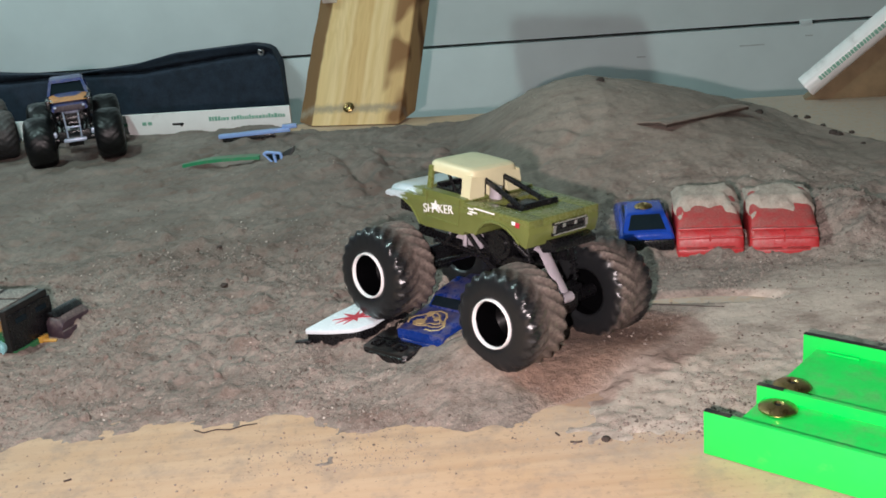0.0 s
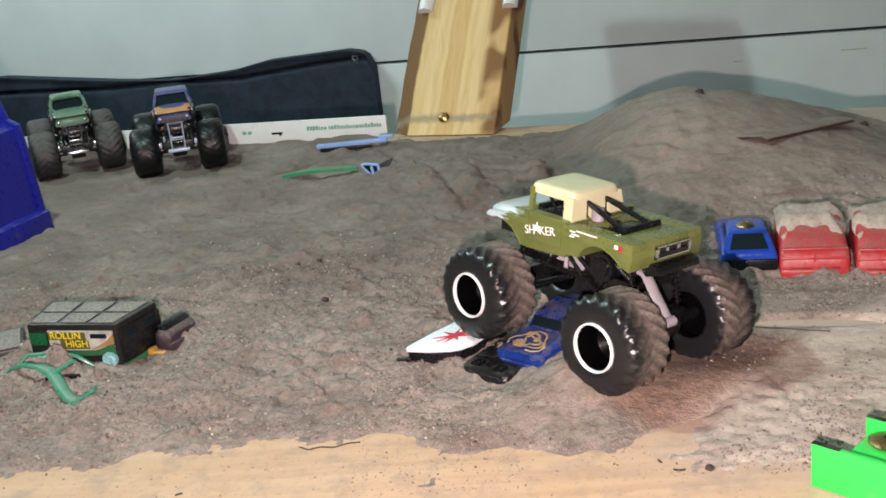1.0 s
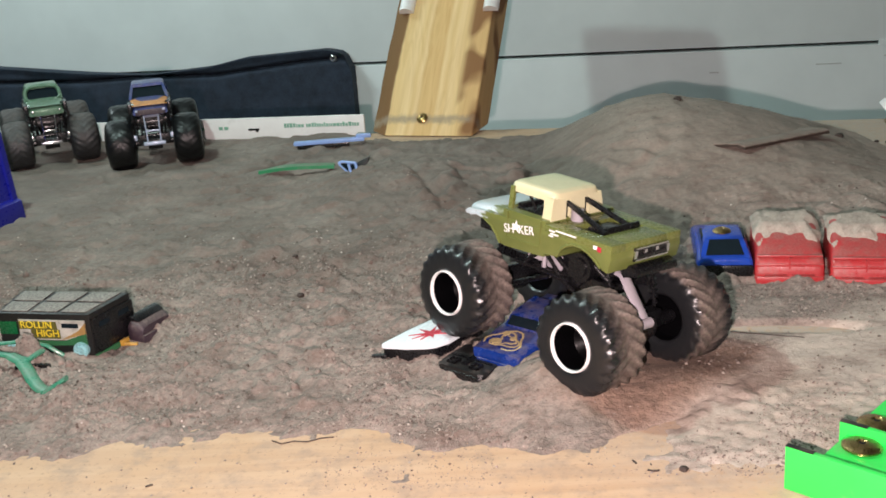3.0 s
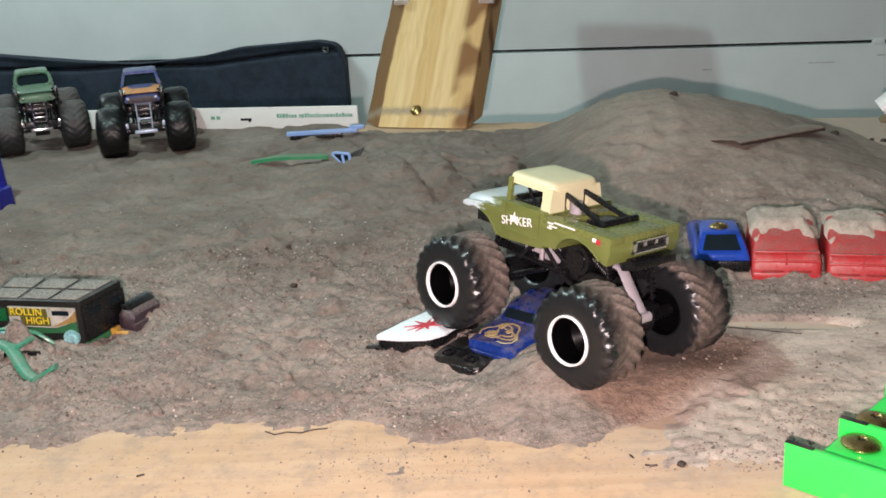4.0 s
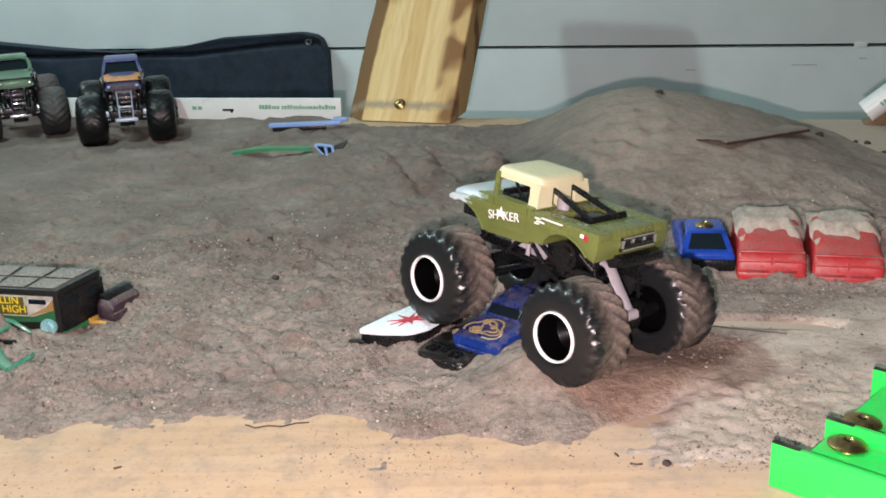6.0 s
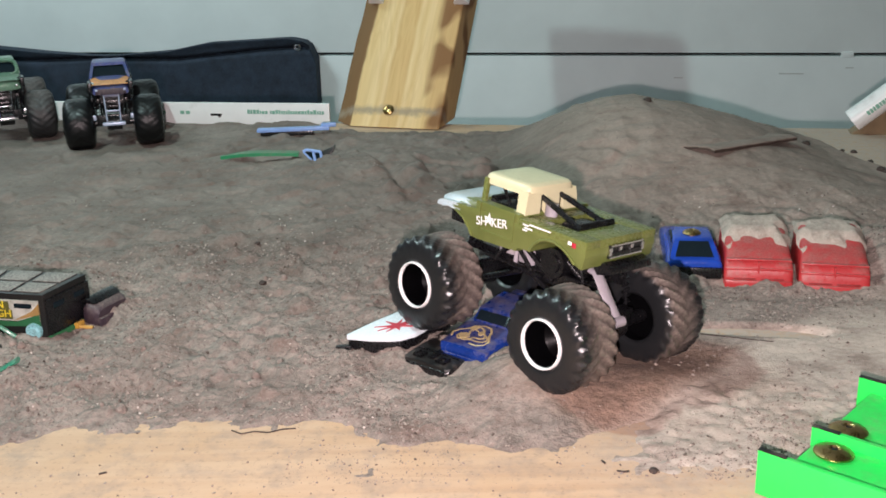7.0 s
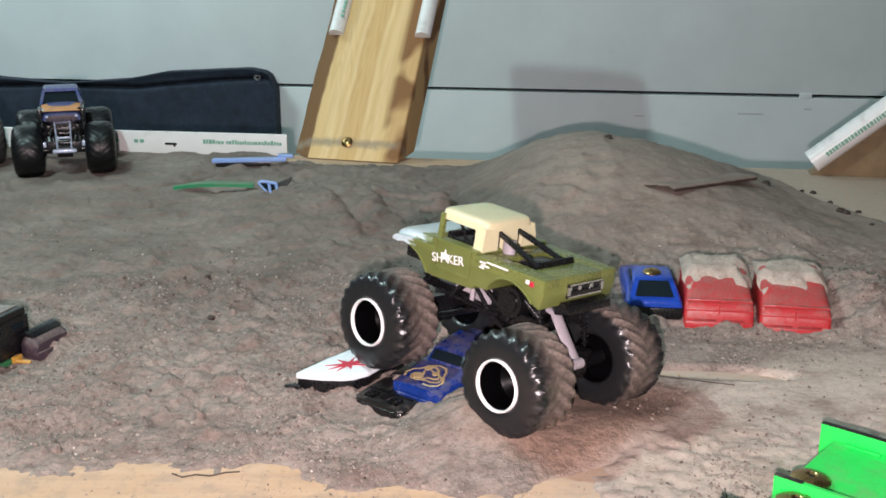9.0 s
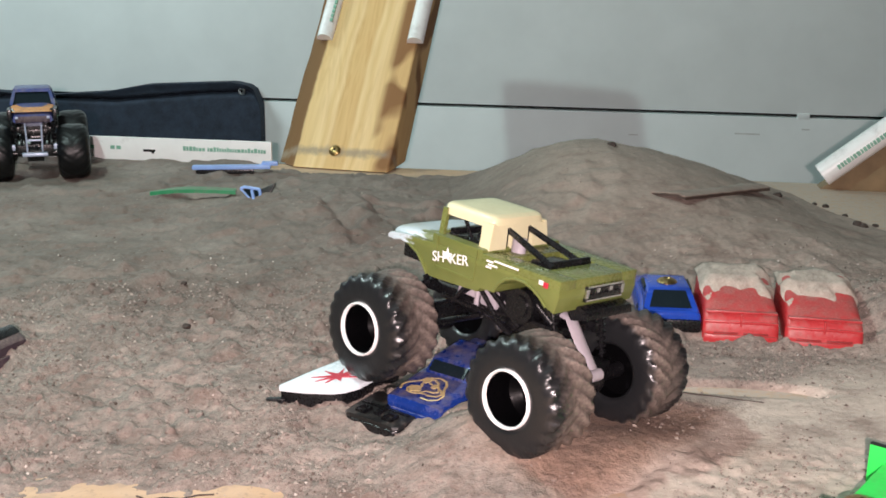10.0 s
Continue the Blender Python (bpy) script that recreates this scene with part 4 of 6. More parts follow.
    box(bm, (-0.0262, -0.0110, 0.0550), (-0.0225, 0.0110, 0.0588), 0.0007)
    box(bm, (-0.0215, -0.0065, 0.0550), (-0.0130, 0.0065, 0.0572), 0.0007)
    tube(bm, (-0.0250, -0.0105, 0.0590), (-0.0250, 0.0105, 0.0590), 0.0009)
    part("bed_frame", bm, M_BLACK, truck, "black frame in the open bed")
    # tail
    bm = bmesh.new()
    box(bm, (-0.0362, -0.0115, 0.0500), (-0.0350, 0.0095, 0.0556), 0.0004)
    box(bm, (-0.0368, -0.0100, 0.0512), (-0.0358, 0.0080, 0.0530), 0.0003)
    part("tail_plate", bm, M_BLACK, truck, "black tail panel with worn silver trim")
    bm = bmesh.new()
    for z in (0.0503, 0.0550):
        box(bm, (-0.0365, -0.0110, z), (-0.0359, 0.0090, z + 0.0006))
    for y in (-0.0108, -0.0040, 0.0030, 0.0088):
        box(bm, (-0.0365, y - 0.0009, 0.0514), (-0.0359, y + 0.0009, 0.0546))
    part("tail_trim", bm, M_STEEL, truck, "silver trim")
    bm = bmesh.new()
    prism(bm, [(-0.0352, 0.0488), (-0.0392, 0.0478), (-0.0400, 0.0450), (-0.0330, 0.0430), (-0.0300, 0.0470)], "y", -0.0140, 0.0115, 0.0005)
    part("rear_bumper", bm, M_BLACK, truck)
    bm = bmesh.new()
    path_bar(bm, [(-0.0290, 0.0050, 0.0420), (-0.0335, 0.0055, 0.0415), (-0.0400, 0.0065, 0.0345), (-0.0478, 0.0075, 0.0265)], 0.0056, 0.0024, 8)
    tube(bm, (-0.0478, 0.0047, 0.0265), (-0.0478, 0.0103, 0.0265), 0.0021, n=14)
    part("wheelie_bar", bm, M_LILAC, truck, "pale grey wheelie bar")
    # markings on both sides
    for s in (1, -1):
        side = pose(0, s * (w + 0.00025), 0, 90, 0, 180 if s > 0 else 0)
        for words, dx in (("SH", -0.0046), ("KER", 0.0054)):
            me = text_mesh(words, 0.0052)
            me.materials.append(M_RIMWHITE)
            ob = new("lettering", me)
            ob.parent = truck
            ob.matrix_local = Matrix.Translation((0.0122, 0, 0.0518)) @ side @ pose(dx, dx * 0.16, 0, 0, 0, 9)
            tagged(ob, "white painted letters")
        bm = bmesh.new()
        star(bm, 0.0028, 0.0002)
        ob = part("painted_star", bm, M_RIMWHITE, truck, "white painted star")
        ob.matrix_local = Matrix.Translation((0.0126, 0, 0.0530)) @ side
        bm = bmesh.new()
        for k, (u, v, lw) in enumerate(((-0.0075, 0.0562, 0.0030), (-0.0090, 0.0551, 0.0042), (-0.0072, 0.0541, 0.0024), (-0.0150, 0.0569, 0.0110))):
            lo, hi = sorted((s * w, s * (w + 0.0003)))
            box(bm, (u - lw / 2, lo, v - 0.0003), (u + lw / 2, hi, v + 0.0003))
        part("decal", bm, M_RIMWHITE, truck, "small white decals")
        bm = bmesh.new()
        lo, hi = sorted((s * w, s * (w + 0.0003)))
        box(bm, (-0.0338, lo, 0.0542), (-0.0318, hi, 0.0562), 0.0001)
        part("tail_decal", bm, M_REDPRINT, truck, "small red decal")
        bm = bmesh.new()
        box(bm, (-0.0316, lo, 0.0548), (-0.0298, hi, 0.0563), 0.0001)
        part("tail_decal", bm, M_RIMWHITE, truck, "small white decal")
    # the shell sits a little to one side on its frame
    for ob in truck.children:
        if not ob.name.startswith(("wheel.", "axle", "link_bar", "shock", "ladder", "engine")) and ob.name != "wheel":
            ob.matrix_local = Matrix.Translation((0, 0.0018, 0)) @ ob.matrix_local
        if ob.name.split(".")[0] in ("tail_plate", "tail_trim", "rear_bumper"):
            ob.matrix_local = Matrix.Translation((-0.0031, 0, -0.0006)) @ ob.matrix_local
        if ob.name.split(".")[0] in ("hardtop", "roll_bar", "tank", "windscreen_pillar", "cab_interior"):
            for v in ob.data.vertices:
                v.co.y = 0.0168 - (0.0168 - v.co.y) * 0.84
    return truck


def parked_truck(m, label, main, face, grille, tyre, bumper):
    """A monster truck seen from the front, with an open windscreen."""
    hb, ht = 0.0345, 0.0365
    truck = thing("monster_truck", m, label, "toy truck", "toy monster trucks")
    for x, s, spin in ((-hb, 1, 15), (hb, 1, 50), (-hb, -1, 8), (hb, -1, 31)):
        wheel = wheel_parts(truck, tyre, (x, s * ht, WHEEL_R), s < 0, M_WHEEL, M_WHEEL, spin)
        wheel.scale = (1, 0.92, 1)
    chassis(truck, hb, ht, M_BLACK, bumper)
    bm = bmesh.new()
    rings = []
    for x, hw, zb, zt in ((-0.0400, 0.0150, 0.0500, 0.0560), (-0.0370, 0.0170, 0.0470, 0.0575), (-0.0100, 0.0175, 0.0450, 0.0580), (0.0120, 0.0172, 0.0450, 0.0585), (0.0200, 0.0168, 0.0460, 0.0582), (0.0360, 0.0158, 0.0465, 0.0555), (0.0410, 0.0150, 0.0475, 0.0530)):
        rings.append(car_ring(x, hw, zb, zt, 0.9, 20, 5))
    loft(bm, rings)
    part("body", bm, main, truck)
    bm = bmesh.new()
    rings = [car_ring(x, hw, 0.0545, 0.0572 - (x - 0.0205) * 0.13, 0.9, 20, 5) for x, hw in ((0.0205, 0.0165), (0.0300, 0.0160), (0.0405, 0.0148))]
    for r in rings:
        for k, p in enumerate(r):
            r[k] = (p[0], p[1] * 1.012, p[2] + 0.0006)
    loft(bm, rings)
    part("bonnet", bm, face, truck)
    bm = bmesh.new()
    box(bm, (0.0408, -0.0128, 0.0478), (0.0418, 0.0128, 0.0522), 0.0004)
    for k in range(6):
        box(bm, (0.0414, -0.0105 + k * 0.0038, 0.0482), (0.0423, -0.0085 + k * 0.0038, 0.0518))
    part("grille", bm, grille, truck)
    # cab: roof, four pillars and dark glass set inside
    bm = bmesh.new()
    loft(bm, [[(x0, -y, z), (x1, -y, z), (x1, y, z), (x0, y, z)] for x0, x1, y, z in ((-0.0085, 0.0118, 0.0140, 0.0655), (-0.0078, 0.0112, 0.0132, 0.0676), (-0.0060, 0.0090, 0.0110, 0.0684))])
    for s in (-1, 1):
        for xa, xb in ((0.0200, 0.0108), (-0.0130, -0.0075)):
            loft(bm, [[(x + dx, s * (y + dy), z) for dx, dy in ((-0.0012, -0.0012), (0.0012, -0.0012), (0.0012, 0.0012), (-0.0012, 0.0012))] for x, y, z in ((xa, 0.0155, 0.0575), (xb, 0.0130, 0.0662))])
    if face is main:
        loop = []
        for k in range(25):
            a = 2 * math.pi * k / 24
            c, d = math.cos(a), math.sin(a)
            u, v = 0.0145 * math.copysign(abs(c) ** 0.6, c), math.copysign(abs(d) ** 0.6, d)
            loop.append((0.0162 - 0.0052 * v, u * (1.0 - 0.06 * v), 0.0618 + 0.0056 * v))
        path_bar(bm, loop, 0.0034, 0.0034, 8)
    part("cab", bm, main, truck)
    bm = bmesh.new()
    loft(bm, [[(x0, -y, z), (x1, -y, z), (x1, y, z), (x0, y, z)] for x0, x1, y, z in ((-0.0120, 0.0186, 0.0148, 0.0570), (-0.0070, 0.0098, 0.0124, 0.0656))])
    part("glazing", bm, M_GLASS, truck, "dark tinted windows")
    for s in (-1, 1):
        bm = bmesh.new()
        box(bm, (0.0400, s * 0.0118 - 0.0012, 0.0504), (0.0422, s * 0.0118 + 0.0012, 0.0522), 0.0005)
        part("headlight", bm, M_SKID if face is M_ORANGE else M_STEEL, truck, "dull silver headlight")
        bm = bmesh.new()
        path_bar(bm, [(0.0400, s * 0.0056, 0.0440), (0.0415, s * 0.0052, 0.0320), (0.0425, s * 0.0050, 0.0215)], 0.0013, 0.0016, 8)
        part("front_strut", bm, bumper, truck, "bright front strut")
    bm = bmesh.new()
    box(bm, (0.0405, -0.0085, 0.0185), (0.0450, 0.0085, 0.0210), 0.0008)
    box(bm, (0.0420, -0.0048, 0.0290), (0.0436, 0.0048, 0.0304), 0.0004)
    box(bm, (0.0400, -0.0165, 0.0230), (0.0440, -0.0125, 0.0270), 0.0008)
    box(bm, (0.0400, 0.0125, 0.0230), (0.0440, 0.0165, 0.0270), 0.0008)
    part("front_bumper", bm, bumper, truck, "pale bright front skid plate")
    for ob in truck.children:
        if ob.name.split(".")[0] in ("body", "bonnet", "grille", "cab", "glazing", "headlight"):
            ob.matrix_local = pose(0, 0, -0.0058) @ Matrix.Diagonal((1, 0.92 if ob.name.split(".")[0] in ("cab", "glazing") else 0.88, 1, 1))
    return truck


M_SKID = plain_mat("pale_blue_grey_plastic", (0.42, 0.47, 0.60), 0.35, 0.2, 0.1, 150, 0.0, 0.2)
main_truck()
TYRE_CLEAN = tyre_mesh(M_RUBBER_CLEAN, "tyre", 0.0198, 0.0003, 0.0028, 22)
TYRE_DUSTY = tyre_mesh(M_TYREGREY, "tyre", 0.0196, 0.0005, 0.0026, 22)
parked_truck(pose(-0.2645, 0.797, 0.0045, 0, 0, -73.0), "blue-violet and orange toy monster truck with black tyres", M_INDIGO, M_ORANGE, M_PURPLE, TYRE_CLEAN, M_SKID)
parked_truck(pose(-0.3625, 0.820, 0.0045, 0, 0, -65.0), "sage green toy monster truck with chrome front parts", M_SAGE, M_SAGE, M_SAGE, TYRE_DUSTY, M_STEEL)


# ---- things against the wall ----
def leaning_board():
    """A length of pine stud propped as a ramp, rising away from the sand, with two white rails."""
    across = Vector((math.cos(radians(-16)), math.sin(radians(-16)), 0))
    along = Vector((0.182, 0.634, 0.752)).normalized()
    along = (along - across * along.dot(across)).normalized()
    back = along.cross(across)
    back = -back if back.z > 0 else back
    m = Matrix((across, back, along)).transposed().to_4x4()
    m.translation = (-0.0478, 0.8295, 0.001)
    board = thing("pine_board", m, "knotty pine board with bark-brown edges propped as a ramp", "board")
    hw, d, top = 0.0430, 0.036, 0.297
    foot = d * -back.z / along.z  # the sawn foot lies flat on the board below
    bm = bmesh.new()
    rings = []
    for k in range(41):
        z = top * k / 40
        wob = 0.0004 * math.sin(z * 60) + 0.0002 * math.sin(z * 170 + 1)
        ring = []
        for x, y in ((-hw + 0.0085 + wob * 2, 0), (hw - 0.001, 0), (hw, 0.001), (hw, d), (-hw - 0.003, d), (-hw - 0.009 + wob, 0.012)):
            ring.append((x, y, max(z, foot * y / d) if k < 8 else z))
        rings.append(ring)
    loft(bm, rings)
    part("plank", bm, M_PINE, board)
    z0, z1 = 0.122, 0.292
    for x0 in (-hw + 0.0065, hw - 0.0015):
        bm = bmesh.new()
        pts = [(0.0068 * math.cos(math.pi * k / 13), -0.0078 * math.sin(math.pi * k / 13)) for k in range(14)]
        loft(bm, [[(x0 + px, -0.0003 + py, z) for px, py in pts] for z in (z0, z0 + 0.0012, z1)])
        part("rail", bm, M_WHITE, board, "white half-round plastic rail")
    bm = bmesh.new()
    for k in range(9):
        z = 0.136 + k * 0.0046
        box(bm, (-hw + 0.0094, -0.0078, z), (-hw + 0.0116, -0.0060, z + 0.0032))
    part("print_mark", bm, M_PRINT, board, "green printed marks")
    dome_screw(m @ pose(-0.0035, -0.0002, 0.0165, 90, 0, 0), "brass round-head screw in the pine board", 0.0048)
    return board


leaning_board()


def hanging_cloth():
    """Dark cloth hanging on the far wall, its hemmed top sagging between eyelets."""
    bag = thing("hanging_cloth", WALL, "dark navy cloth hanging on the far wall", "cloth")
    bm = bmesh.new()
    rings = []
    for x in np.linspace(-1.05, -0.189, 110):
        zt = float(np.interp(x, [-1.05, -0.77, -0.59, -0.50, -0.40, -0.345, -0.225, -0.200, -0.191, -0.189], [-0.008, -0.011, -0.028, -0.034, -0.026, -0.015, -0.008, -0.013, -0.026, -0.036]))
        seam = float(np.interp(x, [-1.05, -0.60, -0.51, -0.39, -0.265, -0.205], [-0.030, -0.040, -0.036, -0.038, -0.025, -0.021]))
        ring = []
        for z in np.concatenate([np.linspace(zt, zt - 0.06, 30), np.linspace(zt - 0.07, -0.50, 12)]):
            y = -0.020 + 0.010 * math.exp(-((z - seam) / 0.0028) ** 2) + 0.003 * noise.noise((x * 18, z * 14, 3)) - 0.004 * math.exp(-((z - zt) / 0.006) ** 2)
            ring.append((x, y - 0.004, z))
        ring += [(x, -0.002, -0.50), (x, -0.002, zt - 0.001)]
        rings.append(ring)
    loft(bm, rings)
    part("cloth", bm, M_CLOTH, bag)
    bm = bmesh.new()
    revolve(bm, [(0.0, 0.0012), (-0.0010, 0.0016), (-0.0014, 0.0036), (-0.0006, 0.0050), (0.0, 0.0052)], 18)
    ob = part("grommet", bm, M_STEEL, bag, "pale metal eyelet")
    ob.matrix_local = pose(-0.2135, -0.0235, -0.0205)
    return bag


hanging_cloth()


def white_strip():
    """White plastic trim with green print, on edge along the foot of the wall."""
    strip = thing("plastic_strip", EDGE @ pose(0, 0.0000, 0.0005), "white plastic trim strip with faded green print", "trim strip")
    bm = bmesh.new()
    box(bm, (-0.56, -0.003, 0), (-0.0985, 0.0, 0.0190), 0.0007)
    part("strip", bm, M_WHITE, strip)
    # printed marks that cannot be read
    rs = random.Random(5)
    x, marks = -0.170, []
    while x < -0.103:
        wd = rs.uniform(0.0012, 0.0026)
        marks.append((x, wd, 0.0098, rs.choice((0.0026, 0.0028, 0.0036))))
        x += wd + (0.0022 if -0.155 < x < -0.152 else 0.0006)
    marks += [(x, 0.0036, 0.0092, 0.0028) for x in (-0.262, -0.257, -0.252, -0.247, -0.230, -0.225)]
    for x, wd, z, h in marks:
        bm = bmesh.new()
        box(bm, (x, -0.0033, z), (x + wd, -0.0029, z + h))
        part("print_mark", bm, M_PRINT, strip, "green printed mark")
    bm = bmesh.new()
    prism(bm, [(-0.203, 0.0080), (-0.196, 0.0080), (-0.196, 0.0066), (-0.194, 0.0066), (-0.194, 0.0080), (-0.193, 0.0080), (-0.193, 0.0098), (-0.203, 0.0098)], "y", -0.0033, -0.0029)
    part("ink_mark", bm, M_BLACK, strip, "dark printed mark")
    return strip


white_strip()


M_RAMPWOOD = plain_mat("brown_wood", (0.20, 0.142, 0.075), 0.6, 0, 0.25, 40, 0.0003)


def side_ramp():
    """Wooden ramp rising to the side, with a white rail on its near edge."""
    ramp = thing("wooden_ramp", pose(0.3150, 0.777, 0, 0, 0, -11), "brown wooden ramp with a white plastic rail", "ramp")
    a = radians(40)
    ln = 0.36
    bm = bmesh.new()
    prism(bm, [(0.006, 0.0), (0.30, 0.0), (0.30, 0.250), (0.0, 0.0)], "y", 0.0, 0.016, 0.0006)
    part("side_board", bm, M_RAMPWOOD, ramp)
    bm = bmesh.new()
    d = Vector((math.cos(a), 0, math.sin(a)))
    up = Vector((-math.sin(a), 0, math.cos(a)))
    base = Vector((0.000, -0.002, 0.011))
    prof = []
    for k in range(16):
        t = 2 * math.pi * k / 16
        prof.append((0.0089 * math.cos(t), 0.0089 * math.sin(t)))
    outer = [[base + d * s + up * u + Vector((0, v, 0)) for u, v in prof] for s in (0.0, ln)]
    inner = [[base + d * s + up * (u * 0.78) + Vector((0, v * 0.78, 0)) for u, v in prof] for s in (0.0, ln)]
    n = 16
    vo = [[bm.verts.new(p) for p in r] for r in outer]
    vi = [[bm.verts.new(p) for p in r] for r in inner]
    for k in range(n):
        j = (k + 1) % n
        bm.faces.new((vo[0][k], vo[0][j], vo[1][j], vo[1][k]))
        bm.faces.new((vi[0][j], vi[0][k], vi[1][k], vi[1][j]))
        for e in (0, 1):
            bm.faces.new((vo[e][k], vo[e][j], vi[e][j], vi[e][k]))
    part("rail", bm, M_WHITE, ramp, "white plastic pipe rail")
    bm = bmesh.new()
    rs = random.Random(9)
    s = 0.012
    while s < 0.12:
        wd = rs.uniform(0.0014, 0.0028)
        c = base + d * s + Vector((0, -0.0090, 0))
        bm2 = [(0, 0), (wd, 0), (wd, 0.0035), (0, 0.0035)]
        vs = [bm.verts.new(c + d * u + up * (v - 0.0017) + Vector((0, q, 0))) for q in (-0.0001, 0.0006) for u, v in bm2]
        for f in ((0, 1, 2, 3), (4, 7, 6, 5), (0, 4, 5, 1), (1, 5, 6, 2), (2, 6, 7, 3), (3, 7, 4, 0)):
            bm.faces.new([vs[i] for i in f])
        s += wd + 0.0007
    part("print_mark", bm, M_PRINT, ramp, "green printed marks")
    return ramp


side_ramp()


def blue_ramp():
    """Deep blue plastic ramp tower."""
    ramp = thing("blue_ramp", pose(-0.309, 0.632, 0.002, 0, 0, 74), "deep blue plastic toy ramp standing on sand", "toy ramp")
    # local x runs towards the back, local y away to the side
    bm = bmesh.new()
    prism(bm, [(0.0, 0.0), (0.002, 0.016), (0.005, 0.060), (0.007, 0.076), (0.015, 0.080), (0.024, 0.108), (0.16, 0.108), (0.16, 0.0)], "x", -0.052, -0.047, 0.0006)
    part("front_panel", bm, M_RAMPBLUE, ramp)
    bm = bmesh.new()
    prism(bm, [(0.0, 0.0), (0.002, 0.016), (0.005, 0.060), (0.007, 0.076), (0.015, 0.080), (0.024, 0.108), (0.16, 0.108), (0.16, 0.0)], "x", -0.005, 0.0, 0.0006)
    part("back_panel", bm, M_RAMPBLUE, ramp)
    bm = bmesh.new()
    prism(bm, [(0.002, 0.0), (0.004, 0.016), (0.007, 0.060), (0.009, 0.074), (0.017, 0.078), (0.026, 0.105), (0.030, 0.105), (0.021, 0.074), (0.013, 0.070), (0.011, 0.058), (0.008, 0.016), (0.006, 0.0)], "x", -0.050, -0.002)
    part("slope", bm, M_RAMPBLUE, ramp)
    bm = bmesh.new()
    prism(bm, [(-0.0015, 0.0), (-0.0005, 0.015), (0.004, 0.017), (0.16, 0.017), (0.16, 0.0)], "x", -0.053, 0.0005, 0.0008)
    part("foot", bm, M_RAMPBLUE, ramp)
    return ramp


blue_ramp()


# ---- the green track piece in front ----
def green_track():
    track = thing("green_track", pose(0.1098, 0.2585, 0.0003, 0, 0, -41.0), "bright green plastic track piece screwed to the board", "toy track")
    # local x along the lanes, local y across them
    ln, th = 0.17, 0.0022
    for y, x0, h0, name in ((0.0, 0.0, 0.0160, "near_wall"), (0.0272, 0.0062, 0.0155, "middle_wall"), (0.0735, 0.0036, 0.0162, "far_wall")):
        bm = bmesh.new()
        box(bm, (x0, y, 0.0), (ln, y + th, h0), 0.00025)
        part(name, bm, M_GREEN, track)
        bm = bmesh.new()
        box(bm, (x0, y + 0.0001, h0 - 0.0001), (x0 + 0.0095 if y < 0.03 else ln, y + th - 0.0001, h0 + 0.0003))
        part("dirty_edge", bm, M_VAN, track, "dirt along the wall's top")
    bm = bmesh.new()
    prism(bm, [(0.0085, 0.0), (0.0085, 0.0108), (0.0090, 0.0114), (ln, 0.0116), (ln, 0.0)], "y", th, 0.0272)
    prism(bm, [(0.0085, 0.0), (0.0085, 0.0108), (0.0090, 0.0114), (ln, 0.0116), (ln, 0.0)], "y", 0.0272 + th, 0.0735)
    part("lane_floor", bm, M_GREEN, track)
    bm = bmesh.new()
    box(bm, (0.014, 0.0705, 0.0114), (0.026, 0.0720, 0.0122), 0.0003)
    part("rib", bm, M_GREEN, track)
    return track


green_track()
for x, y, z in ((0.1362, 0.2630, 0.0122), (0.1456, 0.2770, 0.0128)):
    dome_screw(pose(x, y, z, 0, 3, 20), "brass round-head screw in the green track", 0.0066)


# ---- crushed and half-buried cars ----
def red_car(m):
    car = thing("red_car", m, "red toy car half buried, its roof covered in sand", "toy car", "red toy cars")
    # local x points from the tail into the sand, y across
    bm = bmesh.new()
    w = 0.0168
    loft(bm, [car_ring(x, hw, zb, zt, tp, 24, 6) for x, hw, zb, zt, tp in (
        (-0.0010, w * 0.93, -0.0015, 0.0062, 0.98), (0.0002, w * 0.99, -0.0020, 0.0098, 0.97), (0.0016, w, -0.0020, 0.0128, 0.96), (0.0040, w, -0.0020, 0.0148, 0.96), (0.0100, w, -0.0020, 0.0172, 0.94),
        (0.0170, w, -0.0020, 0.0202, 0.93), (0.0240, w, -0.0020, 0.0226, 0.92), (0.0400, w, -0.0020, 0.0240, 0.92), (0.0440, w, 0.0, 0.0225, 0.92), (0.0470, w * 0.97, 0.0, 0.0150, 0.95), (0.0600, w * 0.9, 0.0, 0.0110, 0.95))])
    part("body", bm, M_RED, car)
    bm = bmesh.new()
    box(bm, (-0.0020, -w * 0.965, -0.0012), (0.0030, w * 0.965, 0.0040), 0.0013)
    part("bumper", bm, M_RED, car)
    for y0, y1 in ((-0.0120, -0.0010), (0.0012, 0.0118)):
        bm = bmesh.new()
        box(bm, (-0.0013, y0, 0.0042), (0.0020, y1, 0.0050), 0.0002)
        part("light_slot", bm, M_REDDARK, car, "dark slot above the bumper")
    bm = bmesh.new()
    box(bm, (-0.0004, -w * 0.96, 0.0086), (0.0026, w * 0.96, 0.0100), 0.0006)
    box(bm, (0.0010, -w * 0.93, 0.0130), (0.0036, w * 0.93, 0.0142), 0.0005)
    box(bm, (-0.0006, -0.0004, 0.0035), (0.0030, 0.0004, 0.0130), 0.0002)
    part("boot_lip", bm, M_RED, car)
    return car


red_one = red_car(pose(0.1588, 0.4466, 0.0010, 0, 0.5, 81))
copy_thing(red_one, pose(0.1936, 0.4390, 0.0004, 0, 0.5, 79))


